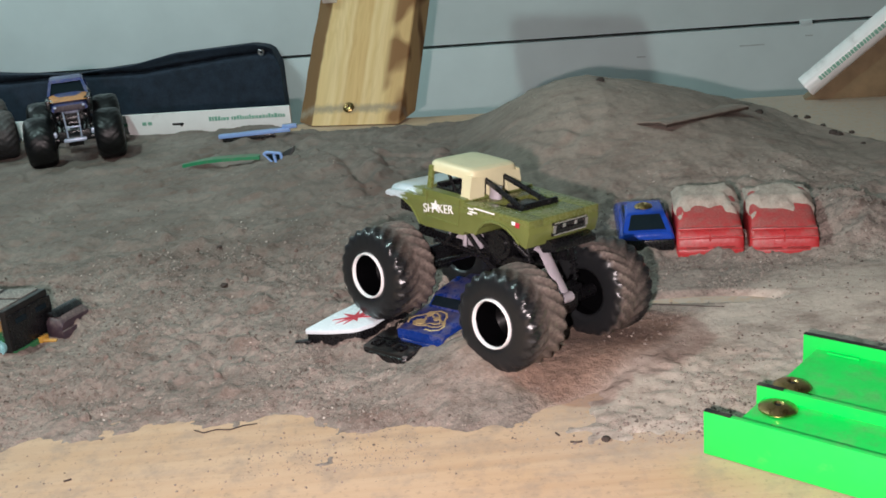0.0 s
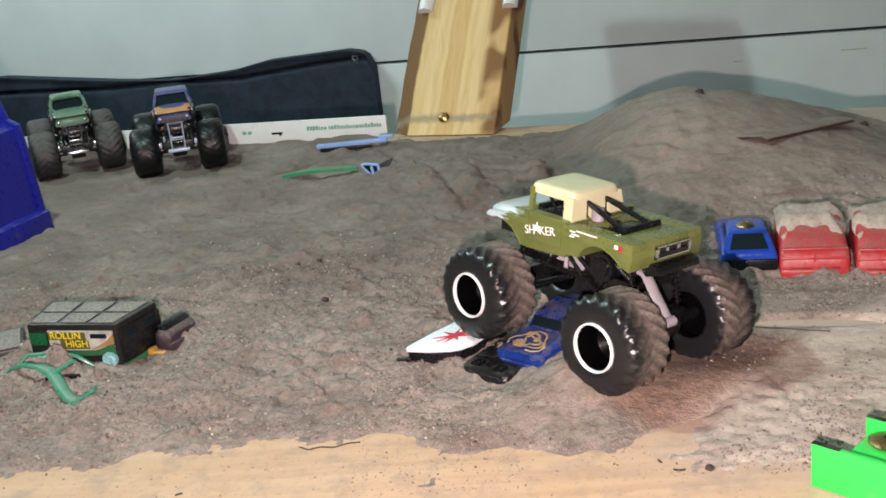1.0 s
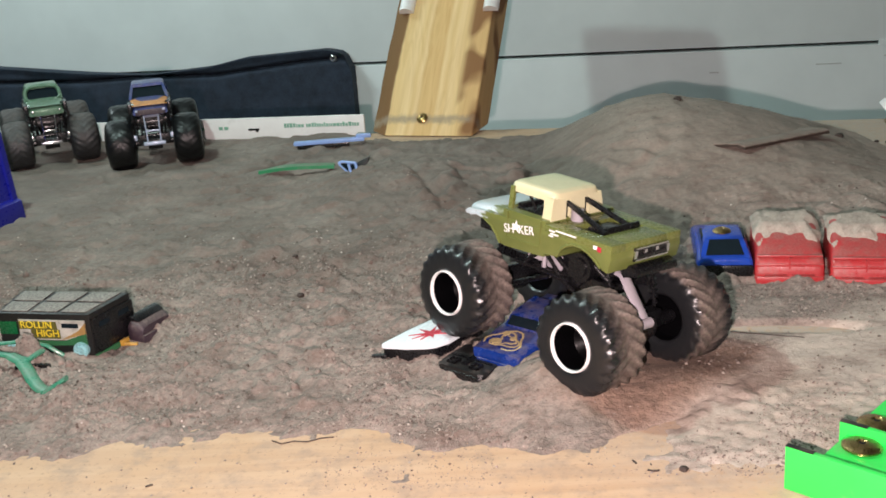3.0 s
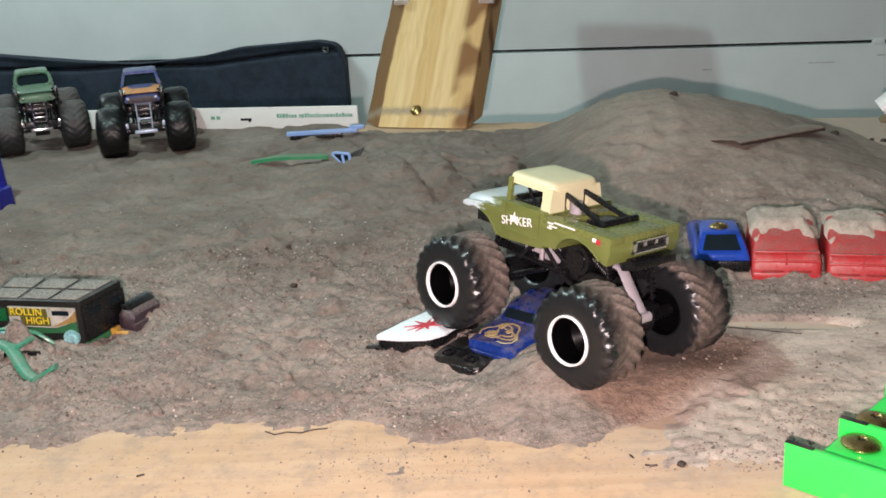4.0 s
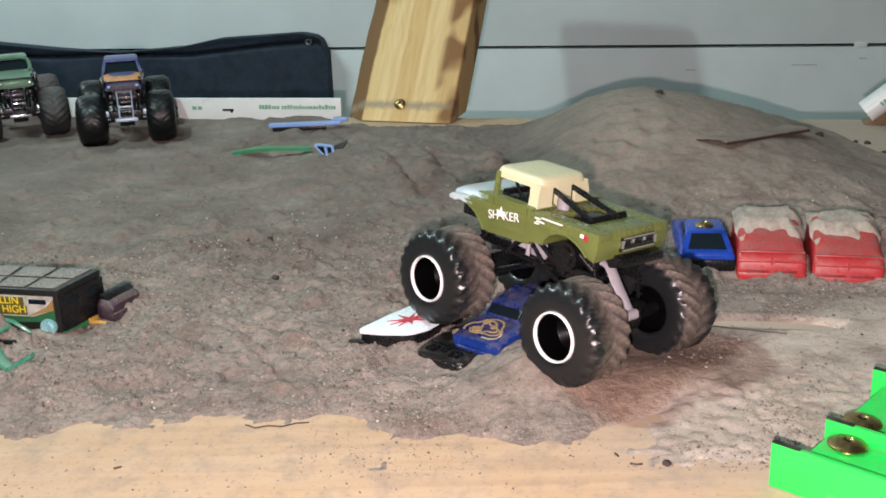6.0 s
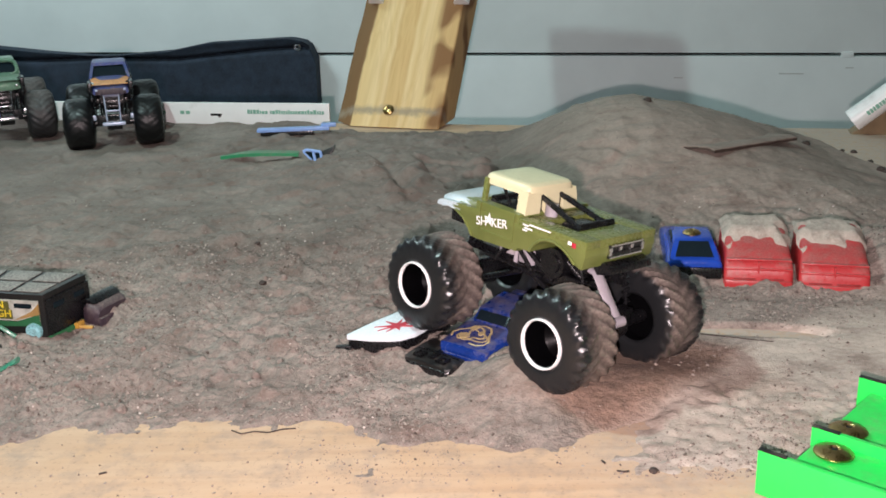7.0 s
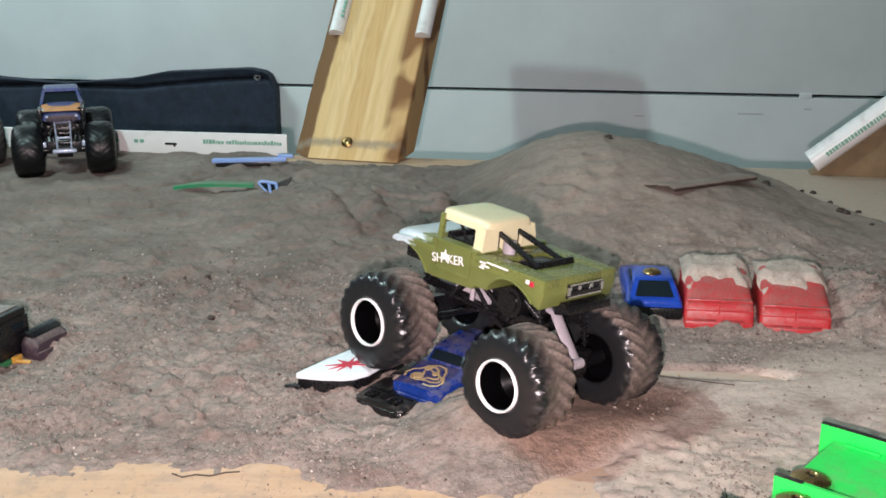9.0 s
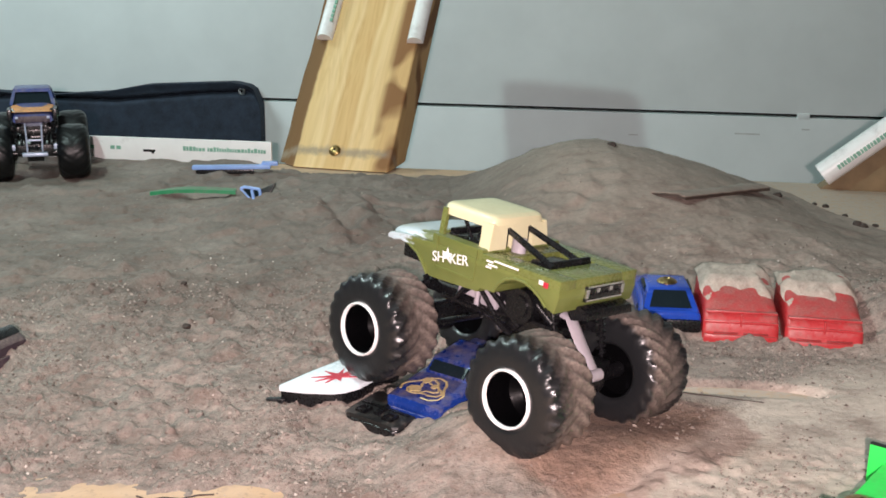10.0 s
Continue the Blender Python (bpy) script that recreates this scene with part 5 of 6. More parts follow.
def sand_cover(m, seed, lx=0.0400, ly=0.0335, x0=0.0096):
    """Sand lying on a car's roof with a ragged edge."""
    rs = np.random.RandomState(seed)
    bm = bmesh.new()
    nx, ny = 34, 24
    grid = {}
    for i in range(nx):
        for j in range(ny):
            u, v = i / (nx - 1), j / (ny - 1)
            x, y = x0 + lx * u, ly * (v - 0.5) * min(1.0, 0.86 + 0.5 * u)
            edge = min(u, 1 - u, 1.4 * v, 1.4 * (1 - v))
            z = float(np.interp(x, [0.0110, 0.0180, 0.0240, 0.0400, 0.0560], [0.0176, 0.0206, 0.0229, 0.0242, 0.0235]))
            rag = 0.17 + 0.22 * noise.noise((x * 130, y * 130, seed))
            lift = 0.0016 * min(1.0, max(-1.6, (edge - rag) / 0.10)) + 0.0003 * noise.noise((x * 300, y * 300, seed + 7))
            z -= 0.22 * max(0.0, abs(y) - 0.0138)  # draping over the sides
            z -= 0.9 * max(0.0, abs(y) - 0.0158)
            grid[i, j] = bm.verts.new((x, y, z + lift))
    for i in range(nx - 1):
        for j in range(ny - 1):
            bm.faces.new((grid[i, j], grid[i + 1, j], grid[i + 1, j + 1], grid[i, j + 1]))
    return solo("sand_cover", bm, M_DRYSAND, m, "sand lying on a red car's roof", "sand", kind="stuff")


sand_cover(pose(0.1588, 0.4466, 0.0010, 0, 0.5, 81), 3)
sand_cover(pose(0.1936, 0.4390, 0.0004, 0, 0.5, 79), 5)


def blue_car():
    car = thing("blue_car", pose(0.1285, 0.4520, 0.0030, 0, 0, 84), "glossy blue toy sports car screwed down through the roof", "toy car")
    w = 0.0142
    bm = bmesh.new()
    loft(bm, [car_ring(x, hw, zb, zt, tp, 24, 5) for x, hw, zb, zt, tp in (
        (0.0, w * 0.90, 0.0045, 0.0095, 0.95), (0.0010, w * 0.97, 0.0040, 0.0108, 0.93), (0.0060, w, 0.0035, 0.0120, 0.90), (0.0140, w, 0.0030, 0.0138, 0.84),
        (0.0300, w, 0.0030, 0.0140, 0.84), (0.0420, w, 0.0030, 0.0125, 0.88), (0.0580, w * 0.97, 0.0035, 0.0100, 0.92), (0.0660, w * 0.85, 0.0040, 0.0075, 0.92))])
    part("body", bm, M_BLUE, car)
    bm = bmesh.new()
    loft(bm, [[(x0, -y, z), (x1, -y, z), (x1, y, z), (x0, y, z)] for x0, x1, y, z in ((0.0015, 0.0400, 0.0122, 0.0105), (0.0078, 0.0350, 0.0104, 0.0160), (0.0110, 0.0310, 0.0092, 0.0184), (0.0135, 0.0290, 0.0080, 0.0190))])
    part("roof", bm, M_BLUE, car)
    bm = bmesh.new()
    a, b = (0.0026, 0.0118), (0.0100, 0.0177)
    loft(bm, [[(x - 0.0003, -y, z), (x + 0.0004, -y, z - 0.0003), (x + 0.0004, y, z - 0.0003), (x - 0.0003, y, z)] for x, y, z in ((a[0], 0.0094, a[1]), (b[0], 0.0072, b[1]))])
    part("rear_window", bm, M_GLASS, car, "dark rear window")
    for s in (-1, 1):
        bm = bmesh.new()
        prism(bm, [(0.0140, 0.0142), (0.0165, 0.0172), (0.0285, 0.0176), (0.0330, 0.0142)], "y", *sorted((s * 0.0080, s * 0.0108)))
        part("side_window", bm, M_GLASS, car, "dark side window")
        bm = bmesh.new()
        revolve(bm, [(0.0, 0.0001), (0.0004, 0.0030), (0.0, 0.0048), (-0.0040, 0.0048), (-0.0040, 0.0001)], 18)
        wh = part("wheel", bm, M_BLACK, car)
        wh.matrix_local = pose(0.0135, s * 0.0136, 0.0048, 0, 0, 0 if s > 0 else 180)
    bm = bmesh.new()
    box(bm, (-0.0012, -w * 0.95, 0.0012), (0.0060, w * 0.95, 0.0072), 0.0012)
    part("rear_bumper", bm, M_BLACK, car, "black lower bumper")
    return car


blue_car()
dome_screw(pose(0.1300, 0.4700, 0.0219, 0, 0, 15), "brass round-head screw through the blue car's roof", 0.0046)


def flat_car(m, label, nose, top, under, point=1.0):
    """A squashed wedge of a car, nose towards local -x."""
    car = thing("crushed_car", m, label, "toy car", "crushed toy cars")
    w = 0.0130
    bm = bmesh.new()
    loft(bm, [car_ring(x, hw * (point + (1 - point) * min(1, x / 0.022)), zb, zt, 0.97, 24, 7) for x, hw, zb, zt in ((0.0, w * 0.86, 0.0002, 0.0040), (0.0012, w * 0.95, 0.0, 0.0050), (0.0060, w * 0.98, 0.0, 0.0060), (0.060, w * 0.98, 0.0, 0.0060), (0.064, w * 0.9, 0.0, 0.0050))])
    part("base", bm, under, car, "black underbody")
    bm = bmesh.new()
    loft(bm, [car_ring(x, hw * (point + (1 - point) * min(1, x / 0.022)), zb, zt, 0.94, 24, 6) for x, hw, zb, zt in ((0.0002, w * 0.84, 0.0042, 0.0058), (0.0016, w * 0.97, 0.0042, nose), (0.0100, w, 0.0045, nose + (top - nose) * 0.3), (0.0260, w, 0.0050, nose + (top - nose) * 0.75), (0.0420, w, 0.0050, top), (0.0600, w * 0.97, 0.0050, top * 0.95), (0.0640, w * 0.9, 0.0050, top * 0.7))])
    return car, bm


CAR_AXIS = 51.0
blue_flat, bm = flat_car(pose(0.0128, 0.3545, 0.0038, 0, -5, CAR_AXIS), "dark blue crushed toy car with a gold printed bonnet", 0.0082, 0.0108, M_BLUEDARK)
part("body", bm, M_BLUEDARK, blue_flat)
bm = bmesh.new()
rs = random.Random(4)
for k in range(3):
    pts = []
    for i in range(15):
        t = i / 14 * 5.0 + k * 1.7
        r = 0.0034 + 0.0021 * k + 0.0015 * math.sin(3 * t + k)
        x = 0.0105 + 0.9 * r * math.cos(t)
        y = 0.0010 + 1.15 * r * math.sin(t)
        pts.append((x, y, 0.0086 + 0.000085 * (x - 0.004) / 0.001))
    path_bar(bm, pts, 0.0010, 0.0004, 6)
for bx, by, br in ((0.0085, 0.0046, 0.0024), (0.0150, 0.0042, 0.0019), (0.0125, -0.0012, 0.0016)):
    pts = [(bx + br * (0.7 + 0.5 * rs.random()) * math.cos(a * 0.6), by + br * (0.7 + 0.5 * rs.random()) * math.sin(a * 0.6), 0) for a in range(10)]
    low_ring = [bm.verts.new((x, y, 0.0086 + 0.085 * (x - 0.004))) for x, y, _ in pts]
    top_ring = [bm.verts.new((x, y, 0.0089 + 0.085 * (x - 0.004))) for x, y, _ in pts]
    bm.faces.new(top_ring)
    for i in range(10):
        bm.faces.new((low_ring[i], low_ring[(i + 1) % 10], top_ring[(i + 1) % 10], top_ring[i]))
part("bonnet_print", bm, M_GOLD, blue_flat, "gold scroll print")
bm = bmesh.new()
prism(bm, [(0.0200, 0.0095), (0.0265, 0.0140), (0.0430, 0.0145), (0.0500, 0.0095)], "y", -0.0098, 0.0098, 0.0010)
part("roof", bm, M_BLUEDARK, blue_flat)
bm = bmesh.new()
prism(bm, [(0.0212, 0.0104), (0.0250, 0.0130), (0.0245, 0.0136), (0.0207, 0.0108)], "y", -0.0080, 0.0080)
part("windscreen", bm, M_GLASS, blue_flat, "dark windscreen")
dome_screw(pose(0.0335, 0.3850, 0.0180, 0, -6, 30), "brass round-head screw in a crushed car", 0.0040)

white_flat = thing("crushed_car", pose(-0.0372, 0.3695, 0.0042, 0, 0, 0), "white crushed toy car with a red splash on its bonnet", "toy car", "crushed toy cars")
slant = Vector((math.cos(radians(47)), math.sin(radians(47))))


def skewed(u, v):
    """A point u across the nose and v back along the car."""
    return (u * 0.985 + v * slant.x, -u * 0.14 + v * slant.y)


outline = [skewed(u, v) for u, v in ((0.0008, 0.0), (0.0120, -0.0012), (0.0215, -0.0002), (0.0240, 0.0015), (0.0262, 0.0070), (0.0230, 0.0340), (0.0, 0.0360), (-0.0012, 0.0200), (-0.0006, 0.0020))]
bm = bmesh.new()
prism(bm, [(x * 0.97 + 0.0006, y * 0.97 + 0.0012) for x, y in outline], "z", -0.003, 0.0052, 0.0006)
part("base", bm, M_BLACK, white_flat, "black underbody")
bm = bmesh.new()
prism(bm, outline, "z", 0.0053, 0.0073, 0.0006)
for v in bm.verts:
    v.co.z += 0.06 * max(0.0, v.co.y)
part("body", bm, M_WHITECAR, white_flat)
bm = bmesh.new()
poly = []
rs = random.Random(12)
for k in range(18):
    a = 2 * math.pi * k / 18
    r = (0.0108 if k % 2 == 0 else 0.0027) * rs.uniform(0.7, 1.15)
    poly.append(skewed(0.0125 + 0.80 * r * math.cos(a), 0.0145 + 1.05 * r * math.sin(a)))
prism(bm, poly, "z", 0.0, 0.0003)
for v in bm.verts:
    v.co.z += 0.00735 + 0.06 * max(0.0, v.co.y)
part("bonnet_print", bm, M_REDPRINT, white_flat, "red splash print")
bm = bmesh.new()
box(bm, (-0.0042, -0.0010, 0.0), (0.0030, 0.0018, 0.0026), 0.0005)
part("side_step", bm, M_BLACK, white_flat)

black_flat, bm = flat_car(pose(-0.0026, 0.3526, 0.0004, 0, -2, CAR_AXIS), "black crushed toy car chassis pressed into the sand", 0.0058, 0.0070, M_BLACK)
part("body", bm, M_VAN, black_flat)
bm = bmesh.new()
for x0, y0, x1, y1 in ((0.0025, -0.0085, 0.0070, -0.0040), (0.0025, 0.0040, 0.0070, 0.0085)):
    for lo, hi in (((x0, y0), (x1, y0 + 0.0008)), ((x0, y1 - 0.0008), (x1, y1)), ((x0, y0), (x0 + 0.0008, y1)), ((x1 - 0.0008, y0), (x1, y1))):
        box(bm, (*lo, 0.0056), (*hi, 0.0070))
box(bm, (0.0090, -0.0110, 0.0060), (0.0100, 0.0110, 0.0068))
box(bm, (0.0040, -0.0012, 0.0056), (0.0180, 0.0012, 0.0070))
part("frame_rib", bm, M_BLACK, black_flat)


M_AMBER = plain_mat("amber_plastic", (0.46, 0.27, 0.04), 0.4, 0, 0.15, 150, 0.0, 0.3)
M_VANINK = plain_mat("olive_black_print", (0.10, 0.10, 0.02), 0.5, 0, 0.3, 200)
M_GLASSGREEN = plain_mat("green_window", (0.008, 0.10, 0.03), 0.25)
M_VANSIDE = plain_mat("van_side_print", (0.46, 0.47, 0.42), 0.45, 0, 0.3, 180, 0.0, 0.45, worn=(0.10, 0.12, 0.05))


def van():
    """Black van body with printed sides, sunk in the sand."""
    v = thing("toy_van", pose(-0.1950, 0.4095, 0.0006, 0, 0, -10), "black toy van with yellow print, dusty and half sunk", "toy van")
    # local x along the van to its rear door, y to the far side
    lx, hw, h = 0.0242, 0.0148, 0.0235
    bm = bmesh.new()
    box(bm, (-lx, -hw, 0.0), (lx, hw, h), 0.0012, (0.99, 0.97))
    part("body", bm, M_VAN, v)
    for x0, x1 in ((-0.0222, -0.0086), (-0.0066, 0.0068), (0.0086, 0.0212)):
        for y0, y1 in ((-0.0126, -0.0010), (0.0008, 0.0130)):
            bm = bmesh.new()
            box(bm, (x0, y0, h - 0.0004), (x1, y1, h + 0.0005), 0.0002)
            part("roof_panel", bm, M_VANTOP, v, "sand-dusted roof panel")
    y = -hw - 0.0002
    bm = bmesh.new()
    box(bm, (-0.0130, y, 0.0105), (0.0215, y + 0.0012, 0.0205))
    part("side_panel", bm, M_VANSIDE, v, "white and olive printed side panel")
    bm = bmesh.new()
    box(bm, (-0.0129, y - 0.0002, 0.0158), (0.0070, y + 0.001, 0.0198))
    box(bm, (-0.0070, y - 0.0002, 0.0112), (0.0082, y + 0.001, 0.0157))
    part("print_ground", bm, M_VANINK, v, "dark ground behind the lettering")
    for words, x, z, size in (("ROLLIN", -0.0036, 0.0180, 0.0049), ("HIGH", 0.0018, 0.0138, 0.0050)):
        me = text_mesh(words, size, 0.0002)
        me.materials.append(M_YELLOW)
        ob = new("lettering", me)
        ob.parent = v
        ob.matrix_local = pose(x, y - 0.0003, z, 90, 0, 0)
        tagged(ob, "yellow printed letters")
    bm = bmesh.new()
    box(bm, (0.0098, y - 0.0005, 0.0168), (0.0182, y + 0.001, 0.0190), 0.0002)
    part("side_window", bm, M_GLASS, v, "narrow dark window")
    bm = bmesh.new()
    prism(bm, [(0.0080, 0.0105), (0.0215, 0.0140), (0.0215, 0.0190), (0.0180, 0.0155)], "y", y - 0.0003, y + 0.001)
    part("ochre_band", bm, M_OCHRE, v)
    bm = bmesh.new()
    prism(bm, [(-0.0130, 0.0070), (0.0215, 0.0085), (0.0215, 0.0142), (0.0100, 0.0102), (-0.0130, 0.0102)], "y", y - 0.0002, y + 0.001)
    part("green_band", bm, M_VANGREEN, v)
    bm = bmesh.new()
    box(bm, (-0.0235, y - 0.0002, 0.0130), (-0.0142, y + 0.001, 0.0192), 0.0004)
    part("front_window", bm, M_GLASSGREEN, v, "green front side window")
    for x in (0.0182, -0.0165):
        bm = bmesh.new()
        revolve(bm, [(0.0012, 0.0001), (0.0016, 0.0018), (0.0008, 0.0025), (0.0012, 0.0038), (-0.0030, 0.0038)], 20)
        wh = part("wheel", bm, M_CYAN, v, "pale cyan wheel")
        wh.matrix_local = pose(x, -hw - 0.0004, 0.0062, 0, 0, 180)
    bm = bmesh.new()
    box(bm, (lx - 0.0006, -hw * 0.92, 0.0015), (lx + 0.0008, hw * 0.92, 0.0205), 0.0003)
    part("rear_door", bm, M_BLACK, v)
    for s in (-1, 1):
        bm = bmesh.new()
        box(bm, (lx + 0.0004, s * 0.0066 - 0.0034, 0.0154), (lx + 0.0011, s * 0.0066 + 0.0034, 0.0180), 0.0002)
        part("rear_window", bm, M_GLASS, v, "narrow rear window")
    bm = bmesh.new()
    box(bm, (lx - 0.001, -hw * 0.97, 0.0008), (lx + 0.0016, hw * 0.80, 0.0036), 0.0006)
    part("rear_bumper", bm, M_VANGREEN, v, "green rear bumper")
    bm = bmesh.new()
    tube(bm, (lx + 0.0010, 0.0010, 0.0024), (lx + 0.0075, 0.0030, 0.0012), 0.0010, n=8)
    box(bm, (lx + 0.0012, 0.0000, 0.0012), (lx + 0.0030, 0.0050, 0.0044), 0.0007)
    part("tail_light", bm, M_AMBER, v, "dull amber tail light")
    # the whole shell is squashed askew
    for ob in v.children:
        if not ob.name.startswith(("wheel", "lettering")):
            for q in ob.data.vertices:
                q.co.x += (0.015 + 0.185 * q.co.x / lx) * (q.co.y + hw)
    return v


van()


def dark_car():
    car = thing("dark_car", pose(-0.1562, 0.4196, 0.0, 0, 0, -23), "dark purple toy car end sticking out of sand", "toy car")
    bm = bmesh.new()
    loft(bm, [car_ring(x, hw, zb, zt, 0.92, 20, 5) for x, hw, zb, zt in ((-0.0040, 0.0112, 0.001, 0.0112), (-0.003, 0.0115, 0.0, 0.0122), (-0.001, 0.0115, 0.0, 0.0122), (0.0025, 0.0113, 0.0, 0.0112), (0.0045, 0.0106, 0.001, 0.0090))])
    part("body", bm, M_PURPLE, car)
    bm = bmesh.new()
    prism(bm, [(-0.0038, 0.0115), (-0.0036, 0.0142), (-0.0008, 0.0134), (0.0022, 0.0114)], "y", -0.0095, 0.0095, 0.0008)
    part("roof", bm, M_BLACK, car)
    bm = bmesh.new()
    box(bm, (0.0030, -0.0106, 0.0012), (0.0060, 0.0106, 0.0055), 0.0010)
    part("bumper", bm, M_PURPLE, car)
    return car


dark_car()


def slab_car():
    """A flattened dark body whose top is dusted with sand."""
    car = thing("sunken_car", pose(-0.2310, 0.4105, 0.0, 0, 0, 23.5), "flattened dark toy car, its top dusted with sand", "toy car")
    bm = bmesh.new()
    box(bm, (-0.060, 0.0, 0.0), (0.0, 0.0300, 0.0082), 0.0012)
    part("body", bm, M_VAN, car)
    for x0, x1 in ((-0.0580, -0.0215), (-0.0200, -0.0015)):
        bm = bmesh.new()
        box(bm, (x0, 0.0015, 0.0076), (x1, 0.0285, 0.0088), 0.0003)
        part("top_panel", bm, M_VANTOP, car, "sand-dusted top panel")
    return car


slab_car()


def broken_shell():
    """Sea-green car shell, mostly buried: pillars, roof rails and a wing show."""
    shell = thing("car_shell", pose(0, 0, 0), "broken sea-green toy car shell half buried in sand", "toy car")
    bm = bmesh.new()
    path_bar(bm, [(-0.2258, 0.3850, 0.0040), (-0.2241, 0.3882, 0.0080), (-0.2195, 0.3916, 0.0115), (-0.2054, 0.3895, 0.0130), (-0.1947, 0.3881, 0.0110), (-0.1881, 0.3896, 0.0050)], 0.0024, 0.0018, 8)
    part("roof_rail", bm, M_TEAL, shell)
    bm = bmesh.new()
    path_bar(bm, [(-0.2291, 0.3858, 0.0050), (-0.2237, 0.3832, 0.0090), (-0.2161, 0.3794, 0.0120), (-0.2041, 0.3737, 0.0125), (-0.1962, 0.3714, 0.0115), (-0.1950, 0.3832, 0.0105)], 0.0036, 0.0022, 8)
    part("roof_rail", bm, M_TEAL, shell)
    bm = bmesh.new()
    path_bar(bm, [(-0.2052, 0.3739, 0.0125), (-0.1992, 0.3700, 0.0115), (-0.1943, 0.3645, 0.0095), (-0.1896, 0.3581, 0.0075), (-0.1849, 0.3530, 0.0060), (-0.1805, 0.3496, 0.0055)], 0.0060, 0.0028, 10)
    part("wing", bm, M_TEAL, shell)
    bm = bmesh.new()
    path_bar(bm, [(-0.1809, 0.3489, 0.0055), (-0.1758, 0.3489, 0.0085), (-0.1705, 0.3494, 0.0115)], 0.0050, 0.0022, 8)
    part("spoiler", bm, M_TEAL, shell)
    bm = bmesh.new()
    box(bm, (-0.2037, 0.3724, 0.001), (-0.1875, 0.3728, 0.0085), 0.0010)
    part("interior", bm, M_BLACK, shell, "black seat tub")
    return shell


broken_shell()


# ---- scraps near the wall ----
def blue_scrap():
    s = thing("blue_bar", pose(-0.1205, 0.7895, 0.0085, 0, -1, 1), "pale blue plastic bar lying on sand", "toy part")
    bm = bmesh.new()
    box(bm, (-0.029, -0.003, 0.0), (0.0285, 0.003, 0.0030), 0.0008)
    part("bar", bm, M_PALEBLUE, s)
    bm = bmesh.new()
    box(bm, (-0.026, -0.0036, -0.0030), (0.016, 0.0010, 0.0002), 0.0004)
    part("underside", bm, M_BLACK, s, "dark underside")
    bm = bmesh.new()
    box(bm, (0.022, -0.0015, 0.0022), (0.034, 0.0035, 0.0052), 0.0008)
    part("clip", bm, M_PALEBLUE, s)
    return s


blue_scrap()


def green_scrap():
    s = thing("green_stick", pose(-0.1310, 0.7010, 0.0105, 0, 0, 3), "leaf-green flat plastic stick lying on sand", "toy part")
    bm = bmesh.new()
    rings = []
    for x, w, z in ((-0.0290, 0.0012, -0.0012), (-0.0220, 0.0030, -0.0002), (-0.0120, 0.0062, 0.0010), (0.0, 0.0068, 0.0012), (0.014, 0.0066, 0.0008), (0.0270, 0.0060, 0.0)):
        rings.append([(x, -w / 2, z - 0.001), (x, w / 2, z), (x, w / 2, z + 0.0018), (x, -w / 2, z + 0.0014)])
    loft(bm, rings)
    part("blade", bm, M_GRASSGREEN, s)
    return s


green_scrap()


def window_frame_scrap():
    s = thing("cab_scrap", pose(-0.0912, 0.6830, 0.0111, 68, 0, -8), "pale blue plastic window frame with a dark roof scrap", "toy part")
    bm = bmesh.new()
    corners = ((-0.0074, 0.0056), (-0.0052, 0.0070), (0.0049, 0.0058), (0.0083, -0.0064), (0.0030, -0.0058), (0.0000, 0.0052))
    for a, b in zip(corners, corners[1:]):
        path_bar(bm, [(*a, 0), (*b, 0)], 0.0021, 0.0019, 8)
    path_bar(bm, [(*corners[0], 0), (-0.0010, -0.0004, 0)], 0.0014, 0.0012, 8)
    part("window_surround", bm, M_PALEBLUE, s)
    bm = bmesh.new()
    prism(bm, [(-0.0070, 0.0056), (0.0045, 0.0054), (0.0075, -0.0058), (0.0032, -0.0052), (-0.0005, -0.0002)], "z", -0.0014, -0.0004)
    part("pane", bm, M_GLASS, s, "dark pane")
    bm = bmesh.new()
    prism(bm, [(0.0052, 0.0060), (0.0150, 0.0108), (0.0140, 0.0070), (0.0100, 0.0020), (0.0078, -0.0030)], "z", -0.0035, -0.0010, 0.0004)
    part("roof_scrap", bm, M_VAN, s, "dark dusty roof scrap")
    return s


window_frame_scrap()


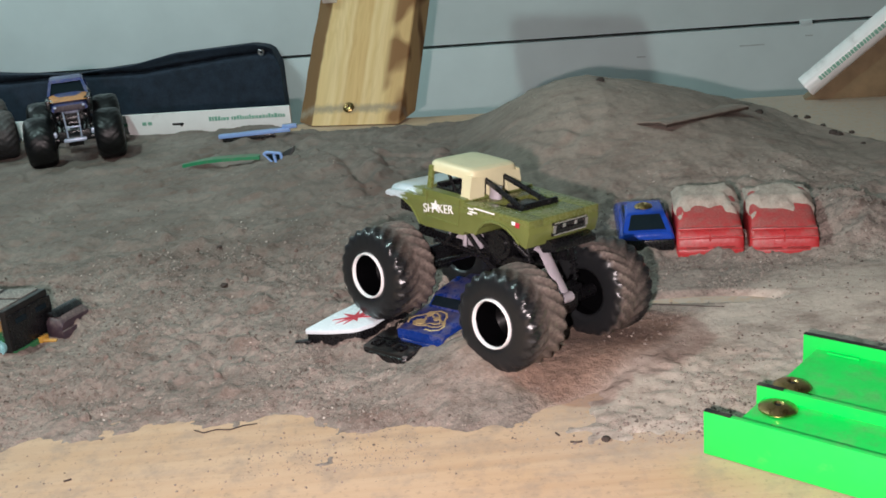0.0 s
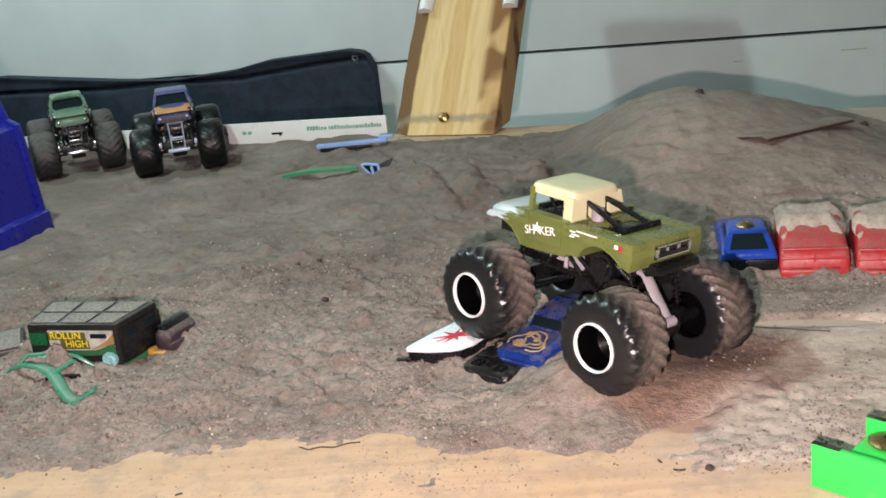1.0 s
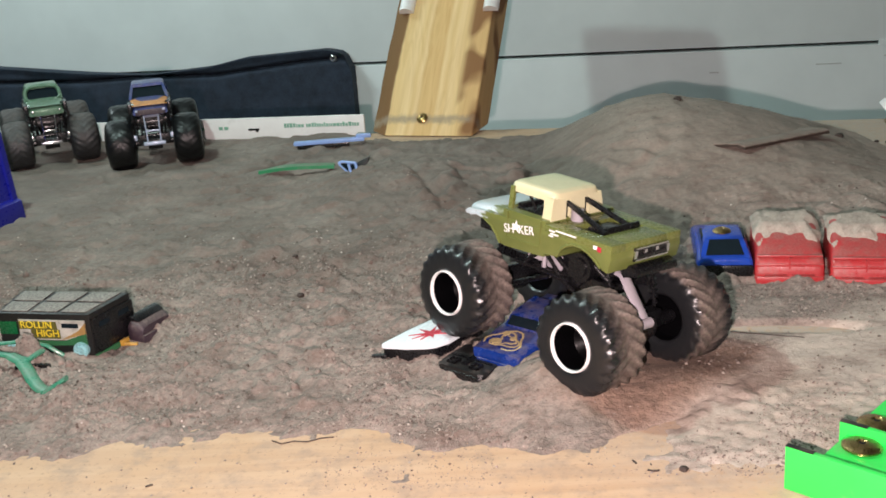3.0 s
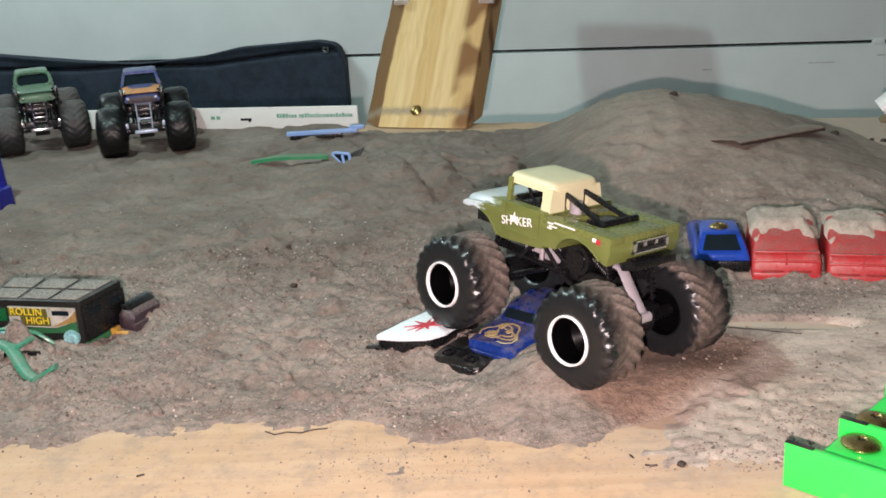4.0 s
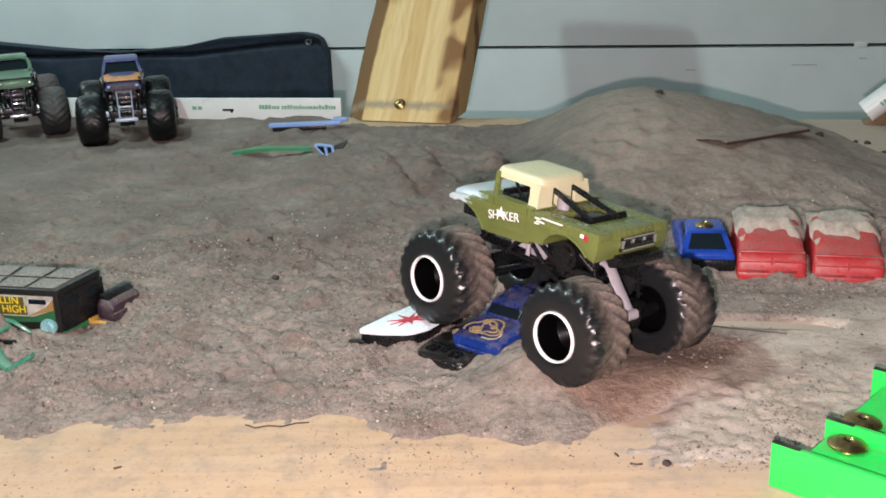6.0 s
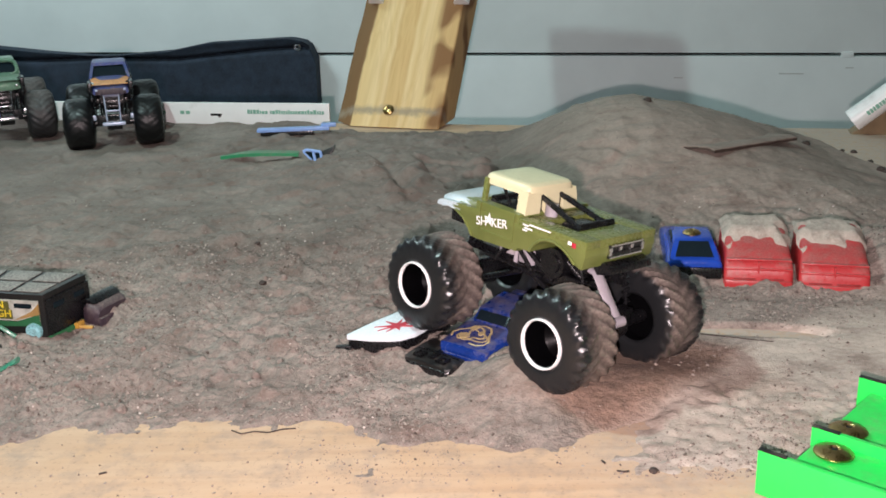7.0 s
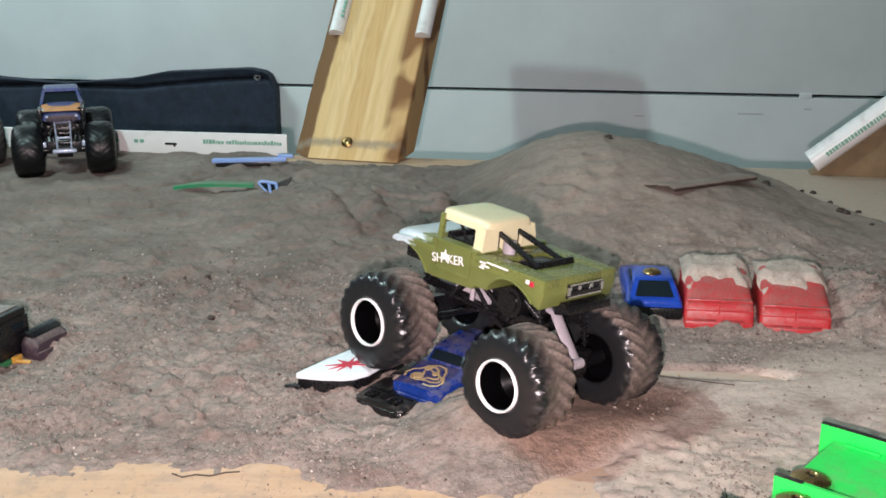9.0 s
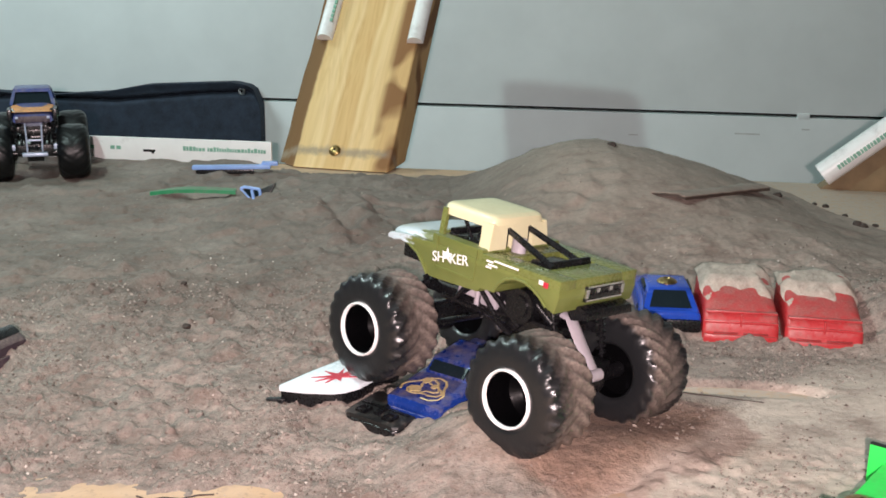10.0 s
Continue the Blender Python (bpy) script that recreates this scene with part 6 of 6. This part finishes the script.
def sheet():
    """Thin sheet lying on the mound, its near corner lifted, sand lying on the rest."""
    corner, right, left = Vector((0.1706, 0.6052)), Vector((0.0680, 0.0565)), Vector((-0.041, 0.032))

    def ground(x, y):
        return sum(float(sand_height(x + dx, y + dy)) for dx in (-0.010, 0, 0.010) for dy in (-0.010, 0, 0.010)) / 9

    mid = corner + right * 0.5 + left * 0.35
    gx = (ground(mid.x + 0.025, mid.y) - ground(mid.x - 0.025, mid.y)) / 0.05
    gy = (ground(mid.x, mid.y + 0.02) - ground(mid.x, mid.y - 0.02)) / 0.04
    level = ground(mid.x, mid.y) + 0.0016
    # the sheet's dark colour stands in for shade along its front edge
    for name, material, inset, raise_by, thick in (("shade_dark_sheet", M_SHEETSHADE, 0.0, 0.0, 0.0015), ("sand_layer", M_SAND, 0.003, 0.0007, 0.0006)):
        bm = bmesh.new()
        top, low = {}, {}
        n = 26
        for i in range(n):
            for j in range(n):
                rag = inset * (1 + 0.9 * noise.noise((i * 0.5, j * 0.5, 2)))
                u, v = rag + (1 - rag) * i / (n - 1), rag + (1 - rag) * j / (n - 1)
                p = corner + right * u + left * v
                z = level + gx * (p.x - mid.x) + gy * (p.y - mid.y) - 0.0170 * max(0.0, v - 0.10) / 0.90 + raise_by
                if inset:
                    z += 0.0006 * noise.noise((p.x * 260, p.y * 260, 1))
                top[i, j] = bm.verts.new((p.x, p.y, z))
                low[i, j] = bm.verts.new((p.x, p.y, z - thick))
        for i in range(n - 1):
            for j in range(n - 1):
                bm.faces.new((top[i, j], top[i + 1, j], top[i + 1, j + 1], top[i, j + 1]))
                bm.faces.new((low[i, j], low[i, j + 1], low[i + 1, j + 1], low[i + 1, j]))
        for k in range(n - 1):
            for a, b in (((k, 0), (k + 1, 0)), ((n - 1, k), (n - 1, k + 1)), ((k + 1, n - 1), (k, n - 1)), ((0, k + 1), (0, k))):
                bm.faces.new((top[a], low[a], low[b], top[b]))
        if inset:
            solo(name, bm, material, pose(0, 0, 0), "sand lying over a thin sheet", "sand", kind="stuff")
        else:
            solo(name, bm, material, pose(0, 0, 0), "thin plastic sheet under sand on the mound, edge coloured dark as shade", "sheet")


sheet()


# ---- litter ----
def pebble(x, y, r, seed):
    bm = bmesh.new()
    bmesh.ops.create_icosphere(bm, subdivisions=3, radius=r)
    for v in bm.verts:
        v.co *= 1 + 0.35 * noise.noise(v.co * (1.1 / r) + Vector((seed, 0, 0)))
        v.co.z *= 0.65
    return solo("pebble", bm, M_TWIG, pose(x, y, max(0.0, float(sand_height(x, y))) + r * 0.25, 0, 0, seed * 50), "small dark stone lying on the sand", "pebble", group="dark stones")


for k, (x, y, r) in enumerate(((0.1440, 0.7000, 0.0030), (0.2540, 0.6900, 0.0030), (-0.0884, 0.4573, 0.0020), (-0.1014, 0.5177, 0.0016), (0.0790, 0.2735, 0.0016), (0.2978, 0.7186, 0.0022), (0.2946, 0.6757, 0.0018), (0.2830, 0.7008, 0.0016), (0.3103, 0.6648, 0.0020), (0.2992, 0.6149, 0.0014), (0.2932, 0.6523, 0.0030), (0.2958, 0.6482, 0.0026))):
    pebble(x, y, r, k + 1)


def twig(points, r, lift=0.0):
    bm = bmesh.new()
    pts = []
    for k, (x, y) in enumerate(points):
        pts.append((x, y, max(0.0, float(sand_height(x, y))) + lift + r * 0.7))
    path_bar(bm, pts, r * 2, r * 1.6, 6)
    return solo("twig", bm, M_TWIG, pose(0, 0, 0), "thin dark splinter lying on the board", "twig", group="dark splinters")


twig([(-0.0742, 0.3070), (-0.0700, 0.3042), (-0.0655, 0.3060), (-0.0600, 0.3050), (-0.0550, 0.3075), (-0.0500, 0.3080)], 0.0003)
twig([(0.0664, 0.2740), (0.0684, 0.2732), (0.0706, 0.2735)], 0.0004)
twig([(0.0620, 0.2812), (0.0630, 0.2790)], 0.0004)
twig([(-0.115, 0.2760), (-0.1125, 0.2772)], 0.0004)
twig([(0.1175, 0.3849), (0.1290, 0.3815), (0.1400, 0.3775), (0.1475, 0.3756)], 0.0003)
